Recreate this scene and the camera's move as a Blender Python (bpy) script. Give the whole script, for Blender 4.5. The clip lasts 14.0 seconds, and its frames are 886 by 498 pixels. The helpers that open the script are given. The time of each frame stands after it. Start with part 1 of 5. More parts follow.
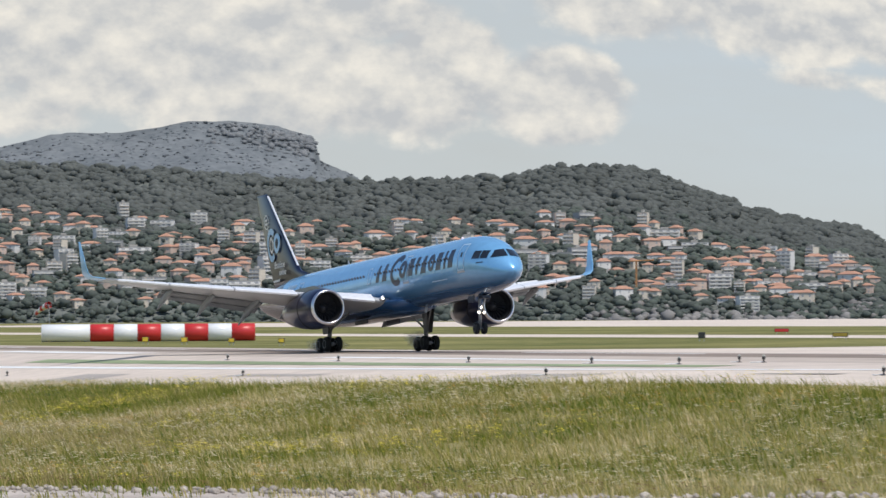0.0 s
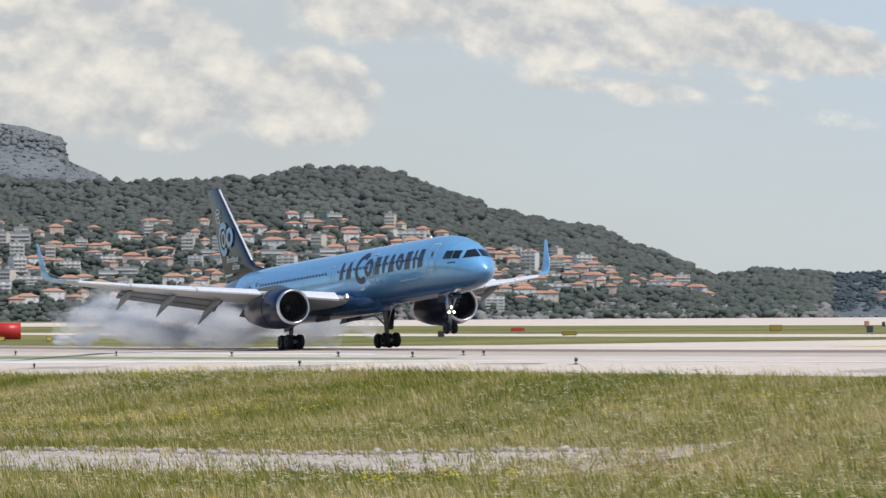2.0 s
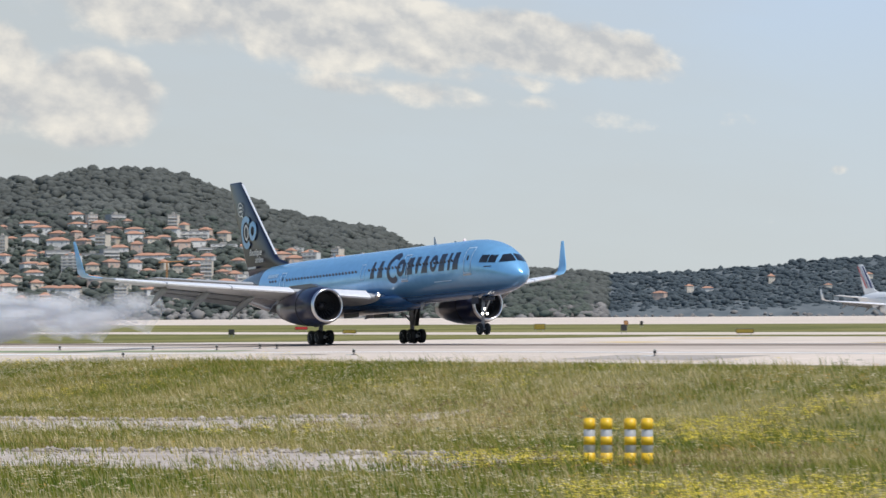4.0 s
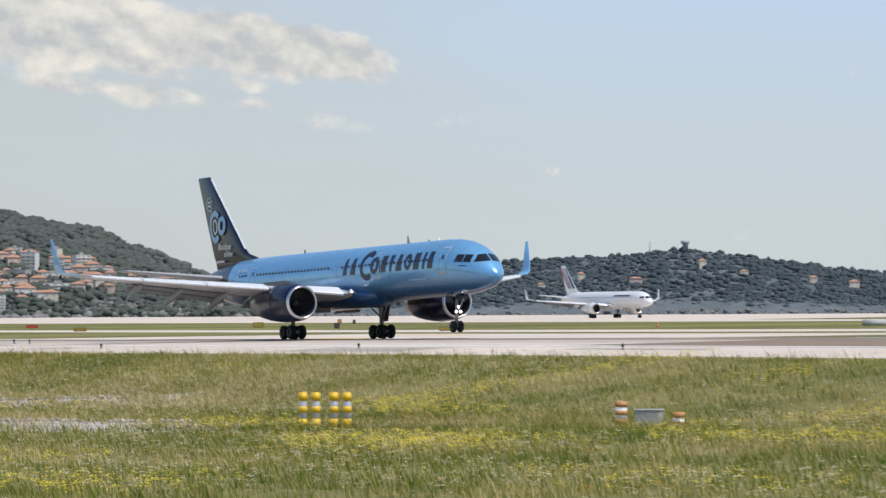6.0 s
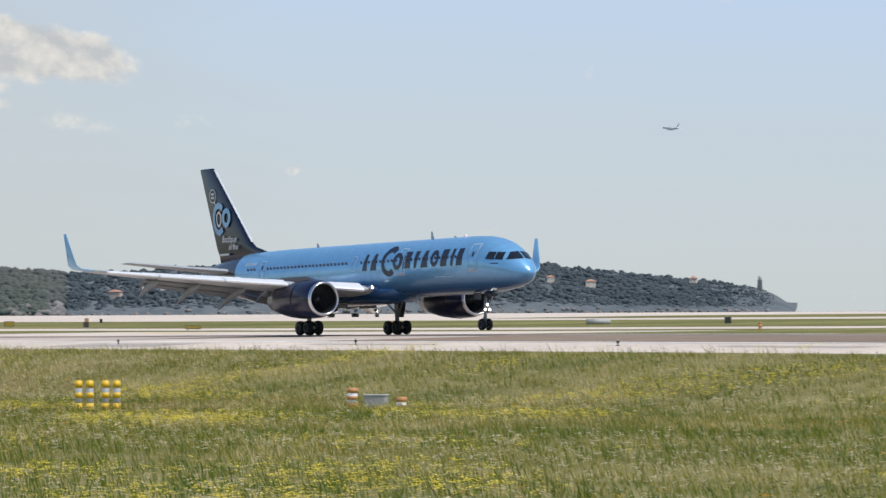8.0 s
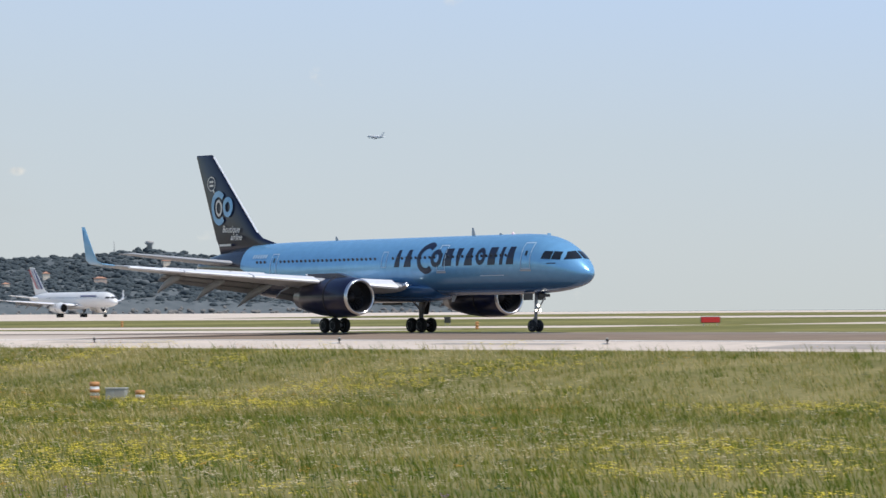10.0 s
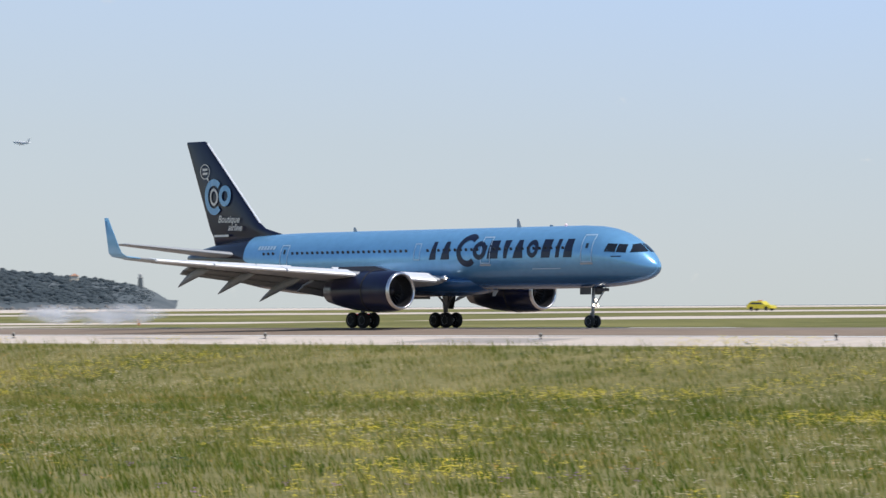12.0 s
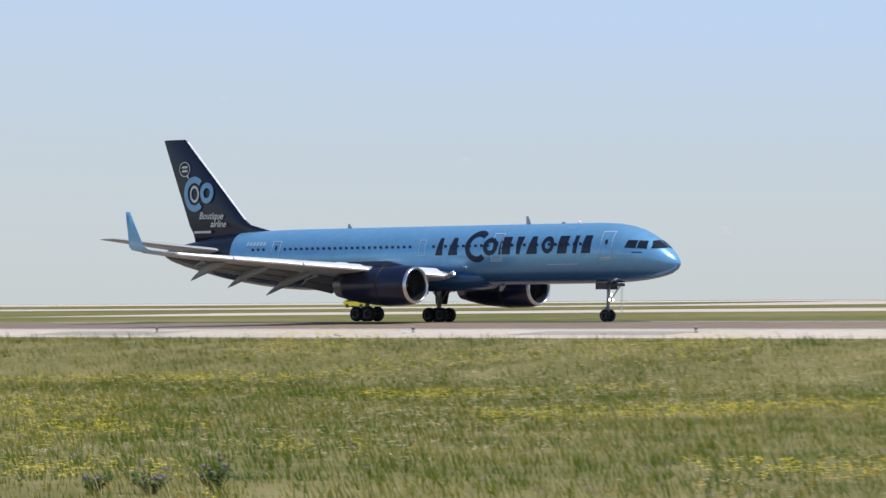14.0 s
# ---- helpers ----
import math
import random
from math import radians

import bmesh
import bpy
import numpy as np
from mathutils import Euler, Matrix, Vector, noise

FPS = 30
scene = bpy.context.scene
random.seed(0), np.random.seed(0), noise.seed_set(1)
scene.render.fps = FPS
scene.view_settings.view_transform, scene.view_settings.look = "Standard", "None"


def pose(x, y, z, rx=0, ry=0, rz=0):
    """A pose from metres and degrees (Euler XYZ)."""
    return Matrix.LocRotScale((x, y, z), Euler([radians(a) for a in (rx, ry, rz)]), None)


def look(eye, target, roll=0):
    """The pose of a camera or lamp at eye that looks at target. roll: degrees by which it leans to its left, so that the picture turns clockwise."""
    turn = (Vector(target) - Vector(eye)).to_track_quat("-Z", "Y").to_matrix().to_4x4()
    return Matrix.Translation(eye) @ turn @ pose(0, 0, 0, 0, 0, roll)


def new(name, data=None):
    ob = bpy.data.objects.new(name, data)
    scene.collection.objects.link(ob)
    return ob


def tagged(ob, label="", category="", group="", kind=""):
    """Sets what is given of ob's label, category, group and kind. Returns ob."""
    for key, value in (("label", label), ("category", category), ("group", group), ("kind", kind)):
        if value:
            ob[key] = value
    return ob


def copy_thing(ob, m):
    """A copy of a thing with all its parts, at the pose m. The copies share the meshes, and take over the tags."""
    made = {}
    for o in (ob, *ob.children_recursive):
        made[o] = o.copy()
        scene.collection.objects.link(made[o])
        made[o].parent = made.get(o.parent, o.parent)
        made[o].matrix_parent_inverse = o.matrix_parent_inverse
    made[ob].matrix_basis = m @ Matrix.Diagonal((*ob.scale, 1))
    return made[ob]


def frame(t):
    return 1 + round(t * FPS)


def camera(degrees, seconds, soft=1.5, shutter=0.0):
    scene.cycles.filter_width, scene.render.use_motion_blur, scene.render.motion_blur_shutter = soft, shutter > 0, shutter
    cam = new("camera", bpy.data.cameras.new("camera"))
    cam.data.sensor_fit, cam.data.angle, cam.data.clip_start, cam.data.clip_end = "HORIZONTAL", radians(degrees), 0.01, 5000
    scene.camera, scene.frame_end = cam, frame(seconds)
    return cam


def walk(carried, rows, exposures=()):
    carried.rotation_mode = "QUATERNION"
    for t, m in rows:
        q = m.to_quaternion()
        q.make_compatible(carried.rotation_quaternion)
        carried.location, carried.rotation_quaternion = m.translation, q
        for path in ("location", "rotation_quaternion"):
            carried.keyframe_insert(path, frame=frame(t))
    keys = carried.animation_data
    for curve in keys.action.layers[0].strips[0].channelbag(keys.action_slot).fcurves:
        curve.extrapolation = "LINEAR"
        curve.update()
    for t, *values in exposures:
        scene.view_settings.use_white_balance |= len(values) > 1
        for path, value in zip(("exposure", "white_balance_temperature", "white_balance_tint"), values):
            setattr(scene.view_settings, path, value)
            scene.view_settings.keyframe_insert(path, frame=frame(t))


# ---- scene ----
# ---- camera ----
FOV = 2 * math.degrees(math.atan(784 / 7200))
cam = camera(FOV, 14.0, soft=1.45, shutter=0.35)
scene.cycles.transparent_max_bounces = 24
EYE, LEAN = 2.0, 0.38
# seconds, x, y, yaw, pitch
CAM_ROWS = [
    (0.0, -0.01, -96.75, 69.200, 0.971),
    (0.5, 6.18, -99.15, 68.331, 0.967),
    (1.0, 13.77, -102.26, 67.317, 0.959),
    (1.5, 22.42, -105.95, 66.407, 0.953),
    (2.0, 31.81, -110.12, 65.649, 0.947),
    (4.5, 80.75, -134.38, 61.624, 0.919),
    (5.0, 89.55, -139.25, 60.572, 0.915),
    (5.5, 97.71, -143.94, 59.497, 0.899),
    (6.0, 105.17, -148.39, 58.573, 0.883),
    (6.5, 111.91, -152.57, 57.700, 0.867),
    (7.0, 117.93, -156.44, 56.786, 0.855),
    (7.5, 123.24, -159.99, 55.834, 0.849),
    (8.0, 127.91, -163.22, 54.908, 0.851),
    (8.5, 132.01, -166.17, 53.999, 0.851),
    (9.0, 135.65, -168.86, 52.963, 0.851),
    (11.5, 151.23, -181.77, 47.689, 0.772),
    (12.0, 154.90, -185.22, 46.205, 0.756),
    (12.5, 159.15, -189.40, 44.774, 0.734),
    (13.0, 164.16, -194.59, 43.383, 0.716),
    (13.5, 170.14, -201.07, 41.985, 0.692),
    (14.0, 177.27, -209.16, 40.584, 0.684),
]
walk(cam, [(t, pose(x, y, EYE, 90 + p, LEAN, w)) for t, x, y, w, p in CAM_ROWS])

# ---- daylight ----
SUN_ELEV, SUN_AZ = radians(62), math.atan2(0.30, 0.95)   # direction to the sun in the plan
world = bpy.data.worlds.new("sky")
scene.world = world
world.use_nodes = True
wn = world.node_tree.nodes
sky = wn.new("ShaderNodeTexSky")
sky.sky_type, sky.sun_disc = "NISHITA", False
sky.sun_elevation, sky.sun_rotation = SUN_ELEV, math.pi / 2 - SUN_AZ
sky.altitude, sky.air_density, sky.dust_density, sky.ozone_density = 10, 1.0, 0.5, 1.8
wn["Background"].inputs["Strength"].default_value = 0.13
world.node_tree.links.new(sky.outputs[0], wn["Background"].inputs["Color"])
sun = new("sun", bpy.data.lights.new("sun", "SUN"))
sun.data.energy, sun.data.angle, sun.data.color = 3.4, radians(0.6), (1.0, 0.95, 0.87)
sd = Vector((math.cos(SUN_ELEV) * math.cos(SUN_AZ), math.cos(SUN_ELEV) * math.sin(SUN_AZ), math.sin(SUN_ELEV)))
sun.matrix_world = look(sd * 100, (0, 0, 0))
scene.view_settings.exposure = 0.0

# ---- materials ----
def material(name, color, rough=0.6, metal=0.0, scale=1.0, vary=0.15, bump=0.0, bump_scale=None, spec=0.5, second=None, coat=0.0, random_tint=0.0, leafy=0.0):
    """Principled surface with grain at two scales: fine noise and broad patches, in metres."""
    m = bpy.data.materials.new(name)
    m.use_nodes = True
    nt = m.node_tree
    b = nt.nodes["Principled BSDF"]
    b.inputs["Roughness"].default_value = rough
    b.inputs["Metallic"].default_value = metal
    b.inputs["Specular IOR Level"].default_value = spec
    b.inputs["Coat Weight"].default_value = coat
    co = nt.nodes.new("ShaderNodeTexCoord")
    fine = nt.nodes.new("ShaderNodeTexNoise")
    fine.inputs["Scale"].default_value, fine.inputs["Detail"].default_value = scale * 6, 5
    broad = nt.nodes.new("ShaderNodeTexNoise")
    broad.inputs["Scale"].default_value, broad.inputs["Detail"].default_value = scale * 0.45, 3
    for n in (fine, broad):
        nt.links.new(co.outputs["Object"], n.inputs["Vector"])
    mixn = nt.nodes.new("ShaderNodeMath")
    mixn.operation = "ADD"
    nt.links.new(fine.outputs["Fac"], mixn.inputs[0])
    nt.links.new(broad.outputs["Fac"], mixn.inputs[1])
    ramp = nt.nodes.new("ShaderNodeValToRGB")
    c2 = second or tuple(min(1, c * (1 + vary)) for c in color)
    c1 = tuple(c * (1 - vary) for c in color)
    ramp.color_ramp.elements[0].position, ramp.color_ramp.elements[1].position = 0.36, 0.64
    ramp.color_ramp.elements[0].color, ramp.color_ramp.elements[1].color = (*c1, 1), (*c2, 1)
    half = nt.nodes.new("ShaderNodeMath")
    half.operation, half.inputs[1].default_value = "MULTIPLY", 0.5
    nt.links.new(mixn.outputs[0], half.inputs[0])
    nt.links.new(half.outputs[0], ramp.inputs["Fac"])
    out = ramp.outputs["Color"]
    if random_tint:
        info = nt.nodes.new("ShaderNodeObjectInfo")
        isl = nt.nodes.new("ShaderNodeNewGeometry")
        add = nt.nodes.new("ShaderNodeMath")
        add.operation = "ADD"
        nt.links.new(info.outputs["Random"], add.inputs[0])
        nt.links.new(isl.outputs["Random Per Island"], add.inputs[1])
        rng = nt.nodes.new("ShaderNodeMapRange")
        rng.inputs["From Max"].default_value = 2.0
        rng.inputs["To Min"].default_value, rng.inputs["To Max"].default_value = 1 - random_tint, 1 + random_tint
        nt.links.new(add.outputs[0], rng.inputs["Value"])
        hsv = nt.nodes.new("ShaderNodeHueSaturation")
        nt.links.new(out, hsv.inputs["Color"])
        nt.links.new(rng.outputs[0], hsv.inputs["Value"])
        out = hsv.outputs["Color"]
    nt.links.new(out, b.inputs["Base Color"])
    if leafy:
        tr = nt.nodes.new("ShaderNodeBsdfTranslucent")
        nt.links.new(out, tr.inputs["Color"])
        mx = nt.nodes.new("ShaderNodeMixShader")
        mx.inputs[0].default_value = leafy
        nt.links.new(b.outputs[0], mx.inputs[1]), nt.links.new(tr.outputs[0], mx.inputs[2])
        nt.links.new(mx.outputs[0], nt.nodes["Material Output"].inputs["Surface"])
    if bump:
        bn = nt.nodes.new("ShaderNodeBump")
        bn.inputs["Strength"].default_value, bn.inputs["Distance"].default_value = bump, 0.02
        src = fine
        if bump_scale:
            src = nt.nodes.new("ShaderNodeTexNoise")
            src.inputs["Scale"].default_value = bump_scale
            nt.links.new(co.outputs["Object"], src.inputs["Vector"])
        nt.links.new(src.outputs["Fac"], bn.inputs["Height"])
        nt.links.new(bn.outputs[0], b.inputs["Normal"])
    return m


def mesh(name, verts, faces, mat=None, smooth=False):
    me = bpy.data.meshes.new(name)
    me.from_pydata(verts, [], faces)
    if mat:
        for m in (mat if isinstance(mat, (list, tuple)) else [mat]):
            me.materials.append(m)
    if smooth:
        me.polygons.foreach_set("use_smooth", [True] * len(me.polygons))
    me.update()
    return me


def part(name, me, parent, label="", at=None):
    ob = new(name, me)
    ob.parent = parent
    if at is not None:
        ob.matrix_local = at
    if label:
        tagged(ob, label)
    return ob


def joined(*pieces):
    """Verts and faces of several pieces as one."""
    V, F = [], []
    for v, f in pieces:
        k = len(V)
        V += [tuple(p) for p in v]
        F += [tuple(i + k for i in q) for q in f]
    return V, F


def moved(vf, m):
    return [tuple(m @ Vector(p)) for p in vf[0]], vf[1]


def loft(rings, close=True, caps=True):
    """Skin over rings of equal count."""
    n = len(rings[0])
    V = [tuple(p) for r in rings for p in r]
    F = []
    for i in range(len(rings) - 1):
        for j in range(n if close else n - 1):
            k = (j + 1) % n
            F.append((i * n + j, i * n + k, (i + 1) * n + k, (i + 1) * n + j))
    if caps:
        F.append(tuple(range(n - 1, -1, -1)))
        F.append(tuple((len(rings) - 1) * n + j for j in range(n)))
    return V, F


def box(x0, x1, y0, y1, z0, z1, b=0.0):
    """A box with bevelled upright edges and rim."""
    if b <= 0:
        b = 0.06 * min(x1 - x0, y1 - y0, z1 - z0)
    def ring(z, i):
        return [(x0 + i + b, y0 + i, z), (x1 - i - b, y0 + i, z), (x1 - i, y0 + i + b, z), (x1 - i, y1 - i - b, z),
                (x1 - i - b, y1 - i, z), (x0 + i + b, y1 - i, z), (x0 + i, y1 - i - b, z), (x0 + i, y0 + i + b, z)]
    return loft([ring(z0, b * 0.7), ring(z0 + b, 0), ring(z1 - b, 0), ring(z1, b * 0.7)])


def circle(r, n, x=0, y=0, z=0, axis="z", squash=1.0):
    out = []
    for i in range(n):
        a = 2 * math.pi * i / n
        c, s = r * math.cos(a), r * math.sin(a) * squash
        out.append({"z": (x + c, y + s, z), "x": (x, y + c, z + s), "y": (x + c, y, z - s)}[axis])
    return out


def turned(profile, n=24, axis="z"):
    """A lathe: profile of (along, radius)."""
    rings = []
    for h, r in profile:
        rings.append([{"z": (p[0], p[1], h), "x": (h, p[0], p[1]), "y": (p[0], h, -p[1])}[axis] for p in circle(max(r, 1e-4), n)])
    return loft(rings)


def rod(a, b, r, n=10, r2=None):
    a, b = Vector(a), Vector(b)
    q = (b - a).to_track_quat("Z", "Y").to_matrix()
    return loft([[tuple(a + q @ Vector(p)) for p in circle(r, n)], [tuple(b + q @ Vector(p)) for p in circle(r if r2 is None else r2, n)]])


# ---- lie of the land ----
def rise(x):
    """Height of the runway's crown along its length."""
    u = 20 * math.log(1 + math.exp(min(60, (-95 - x) / 20)))
    return 0.36 - 1.1 * (1 - math.exp(-u / 190))


PROFILE = [(-5000, -2.95), (-56, -2.95), (-50, -2.75), (-36, -1.0), (-31, -0.68), (-26, -0.42), (-22, -0.28), (-15, -0.19), (-14, -0.18), (0, 0.0), (22, -0.26), (30, -0.4), (60, -0.45), (112, -0.25), (330, 1.1), (640, 1.3), (5000, 1.3)]


def ground_z(x, y):
    for (a, p), (b, q) in zip(PROFILE, PROFILE[1:]):
        if y <= b:
            z = p + (q - p) * (y - a) / (b - a)
            break
    r = rise(x)
    if y < -31:                      # the low meadow is level, the bank meets the runway's rise
        k = max(0.0, min(1.0, (y + 56) / 25))
        r = r * k + (1 - k) * 0.33
    dip = 0.0                        # the near side falls away towards the threshold
    if x < -145 and y < -15:
        dip = 0.012 * min(160, -145 - x) * min(1.0, (-15 - y) / 16) * max(0.0, min(1.0, (y + 75) / 25))
    return r + z - dip


def strip(name, y0, y1, xs, mat, lift=0.0, label="", category="", ny=None, kind="structure", wobble=0.0):
    ys = sorted({y0, y1, *[p[0] for p in PROFILE if y0 < p[0] < y1]})
    V = [(x, y + (wobble * noise.noise(Vector((x * 0.13, y, 0))) if wobble and j in (0, len(ys) - 1) else 0), ground_z(x, y) + lift) for x in xs for j, y in enumerate(ys)]
    n = len(ys)
    F = [(i * n + j, (i + 1) * n + j, (i + 1) * n + j + 1, i * n + j + 1) for i in range(len(xs) - 1) for j in range(n - 1)]
    ob = new(name, mesh(name, V, F, mat))
    return tagged(ob, label, category, kind=kind)


def steps(a, b, d):
    n = max(1, round((b - a) / d))
    return [a + (b - a) * i / n for i in range(n + 1)]

# ---- bearings of far things: bearing unit, degrees from the runway's line, angular scale ----
AZ = [(-900.0, 13.64, 1.0), (0, 20.80, 1.0), (243, 22.68, 0.954), (467, 24.35, 0.909), (1064, 28.38, 0.786), (1417, 30.50, 0.729), (1739, 32.30, 0.671), (2097, 34.17, 0.642), (2676, 37.04, 0.609), (3823, 42.31, 0.546), (4518, 45.23, 0.508), (5235, 48.02, 0.470), (5617, 49.42, 0.452), (7400, 56.0, 0.43), (9400, 63.0, 0.43)]
FAR_EYE = Vector((60.0, -125.0, EYE))


def far(X, Y, dist):
    """The place at that distance, on bearing X and Y units above the horizon."""
    for (a, p, s), (b, q, r) in zip(AZ, AZ[1:]):
        if X <= b:
            break
    k = (X - a) / (b - a)
    th, sc = radians(p + k * (q - p)), s + k * (r - s)
    return FAR_EYE + Vector((-math.cos(th) * dist, math.sin(th) * dist, -Y * sc / 7200 * dist))


def curve(points, x):
    for (a, p), (b, q) in zip(points, points[1:]):
        if x <= b:
            k = max(0, min(1, (x - a) / (b - a)))
            return p + (q - p) * k
    return points[-1][1]


# ---- surfaces of the ground ----
M_grass = material("meadow_soil", (0.20, 0.20, 0.07), 0.9, scale=0.5, vary=0.3, second=(0.31, 0.265, 0.12), bump=0.4, spec=0.05)
M_farm = material("dry_grass", (0.145, 0.165, 0.05), 0.9, scale=0.05, vary=0.3, second=(0.28, 0.25, 0.10), spec=0.05)
M_conc = material("pale_concrete", (0.65, 0.56, 0.48), 0.95, scale=0.12, vary=0.12, bump=0.1, spec=0.08)
M_asph = material("worn_asphalt", (0.27, 0.205, 0.155), 0.95, scale=0.07, vary=0.16, bump=0.1, spec=0.08)
M_worn = material("pale_worn_runway", (0.51, 0.435, 0.375), 0.95, scale=0.07, vary=0.16, bump=0.1, spec=0.08)
M_margin = material("pale_worn_asphalt", (0.61, 0.525, 0.455), 0.95, scale=0.07, vary=0.14, bump=0.1, spec=0.08)
M_rubber = material("rubbered_asphalt", (0.27, 0.22, 0.185), 0.95, scale=0.05, vary=0.2, spec=0.08)
M_sea = material("sea_water", (0.05, 0.10, 0.13), 0.25, scale=0.02, vary=0.2, bump=0.3, bump_scale=0.4)
M_paint = material("white_road_paint", (0.82, 0.82, 0.80), 0.6, scale=0.4, vary=0.1)
M_yellow = material("yellow_road_paint", (0.72, 0.48, 0.08), 0.6, scale=0.4, vary=0.1)
# Greyed and lightened: the hillside's base colour carries distance haze.
M_wood = material("hazed_wooded_slope", (0.17, 0.185, 0.17), 0.95, scale=0.01, vary=0.2, second=(0.20, 0.21, 0.19), spec=0.05)
# Bluish greys put distance haze into the cape slope's colour.
M_slope = material("hazed_cape_slope", (0.125, 0.15, 0.165), 0.95, scale=0.01, vary=0.2, second=(0.17, 0.19, 0.20), spec=0.05)
M_rock = material("limestone_cliff", (0.19, 0.18, 0.17), 0.9, scale=0.02, vary=0.25, second=(0.27, 0.255, 0.24), bump=0.3)
# Distance haze is put into the mountain's blue-grey colours.
M_scrub = material("hazed_scrubby_mountain", (0.115, 0.135, 0.15), 0.9, scale=0.02, vary=0.25, second=(0.175, 0.19, 0.20), bump=0.4)

XS = steps(-1500, -400, 50) + steps(-390, 190, 10) + steps(230, 1500, 60)
# the one sheet of ground, out to the horizon
gx = [-4900, -3000] + XS + [3000, 4900]
gy = [-1500, -600] + steps(-300, -80, 20) + [-74, -68, -62, -56, -50, -43, -36, -31, -26, -22, -15, 0, 22, 30, 60, 120, 300, 640]
V = [(x, y, ground_z(x, y) - (0.14 if y > -31 else 0.0)) for x in gx for y in gy]
n = len(gy)
F = [(i * n + j, (i + 1) * n + j, (i + 1) * n + j + 1, i * n + j + 1) for i in range(len(gx) - 1) for j in range(n - 1)]
tagged(new("ground", mesh("ground", V, F, M_grass)), "flat green meadow and airfield ground", "ground", kind="structure")
tagged(new("sea", mesh("sea", [(-4950, 630, -3.2), (4950, 630, -3.2), (4950, 4950, -3.2), (-4950, 4950, -3.2)], [(0, 1, 2, 3)], M_sea)), "calm blue sea beyond the airfield", "sea", kind="structure")
strip("shoulder", -31, -22.6, XS, M_conc, 0.0, "pale concrete runway shoulder", "shoulder")
PALE, BROWN = [x for x in XS if x <= -90], [x for x in XS if x >= -90]
strip("runway_margin", -22.6, -14, PALE, M_margin, 0.0, "pale worn runway margin", "runway")
strip("runway_margin", -22.6, -14, BROWN, M_asph, 0.0, "worn brown runway margin", "runway")
strip("runway", -14, 22.6, PALE, M_worn, 0.0, "pale worn asphalt runway", "runway")
strip("runway", -14, 22.6, BROWN, M_asph, 0.0, "worn brown asphalt runway", "runway")
strip("far_shoulder", 22.6, 28, PALE, M_margin, 0.0, "pale asphalt shoulder strip", "shoulder")
strip("far_shoulder", 22.6, 28, BROWN, M_asph, 0.0, "brown asphalt shoulder strip", "shoulder")
strip("grass_verge", 28, 108, [x for x in XS if x <= -330], M_farm, 0.02, "dry green grass verge", "grass")
strip("paved_apron", 28, 108, [x for x in XS if -330 <= x <= -200], M_conc, 0.0, "pale concrete apron beside the runway", "apron")
EAST, WEST = [x for x in XS if x >= -200], [x for x in XS if x <= -200]
strip("grass_verge", 28, 144, EAST, M_farm, 0.02, "dry green grass verge", "grass")
strip("grass_border", 108, 122, WEST, M_farm, 0.02, "narrow dry grass border", "grass", wobble=3)
strip("service_road", 122, 146, WEST, M_conc, 0.0, "pale concrete service road", "road")
strip("service_road", 144, 186, EAST, M_conc, 0.0, "pale concrete service road", "road")
strip("grass_island", 146, 250, WEST, M_farm, 0.02, "dry green grass between taxiways", "grass")
strip("grass_island", 186, 250, EAST, M_farm, 0.02, "dry green grass between taxiways", "grass", wobble=4)
strip("outer_taxiway", 250, 640, XS, M_conc, 0.0, "pale concrete outer taxiway", "taxiway")
strip("outer_grass", 285, 420, [x for x in XS if -500 <= x <= -200], M_farm, 0.03, "dry grass beyond the outer taxiway", "grass", wobble=6)

# ---- hills ----
RIDGE_B = [(-900, -268), (-784, -270), (-634, -265), (-484, -258), (-314, -243), (-184, -235), (-44, -236), (46, -238), (116, -248), (216, -266), (326, -276), (396, -266), (466, -243), (573, -206), (690, -188), (797, -175), (861, -145), (914, -129), (1000, -92), (1032, -79), (1070, -84), (1130, -92), (1300, -88)]
RIDGE_C = [(980, -70), (1130, -88), (1300, -92), (1494, -100), (1590, -114), (1692, -120), (1850, -140), (1916, -145), (2050, -149), (2154, -160), (2255, -171), (2340, -163), (2405, -155), (2530, -136), (2710, -116), (2915, -95), (3050, -82), (3130, -73), (3190, -66), (3230, -54), (3270, -36), (3300, -16), (3325, 3)]
MESA_A = [(-900, -285), (-784, -295), (-674, -323), (-554, -326), (-484, -335), (-434, -345), (-364, -347), (-314, -341), (-264, -331), (-214, -318), (-206, -278), (-174, -263), (-134, -238), (-90, -215), (0, -180)]
RIDGE_C = [(X + max(0, X - 2300) * 0.05, Y) for X, Y in RIDGE_C]


def hill(name, ridge, x0, x1, dx, d_foot, d_top, foot, mat, rough, label, rows=16, power=0.8, cliff=0.0):
    xs = steps(x0, x1, dx)
    V = []
    for X in xs:
        top = curve(ridge, X)
        for j in range(rows + 1):
            k = j / rows
            d = d_foot + (d_top - d_foot) * k
            h = foot + (top - foot) * k ** power
            if cliff and k < 0.2:
                h = foot + (top - foot) * (k / 0.2) ** 0.4 * 0.2 ** power
            h += rough * (noise.fractal(Vector((X * 0.012, k * 6, d_foot)), 1, 2, 4)) * min(1, k * 4) * (1 if 0 < j < rows else 0.25)
            V.append(tuple(far(X, h, d)))
        V.append(tuple(far(X, foot - 30, d_top + 200)))
    n = rows + 2
    F = [(i * n + j, (i + 1) * n + j, (i + 1) * n + j + 1, i * n + j + 1) for i in range(len(xs) - 1) for j in range(n - 1)]
    return tagged(new(name, mesh(name, V, F, mat, True)), label, "hill", kind="structure")


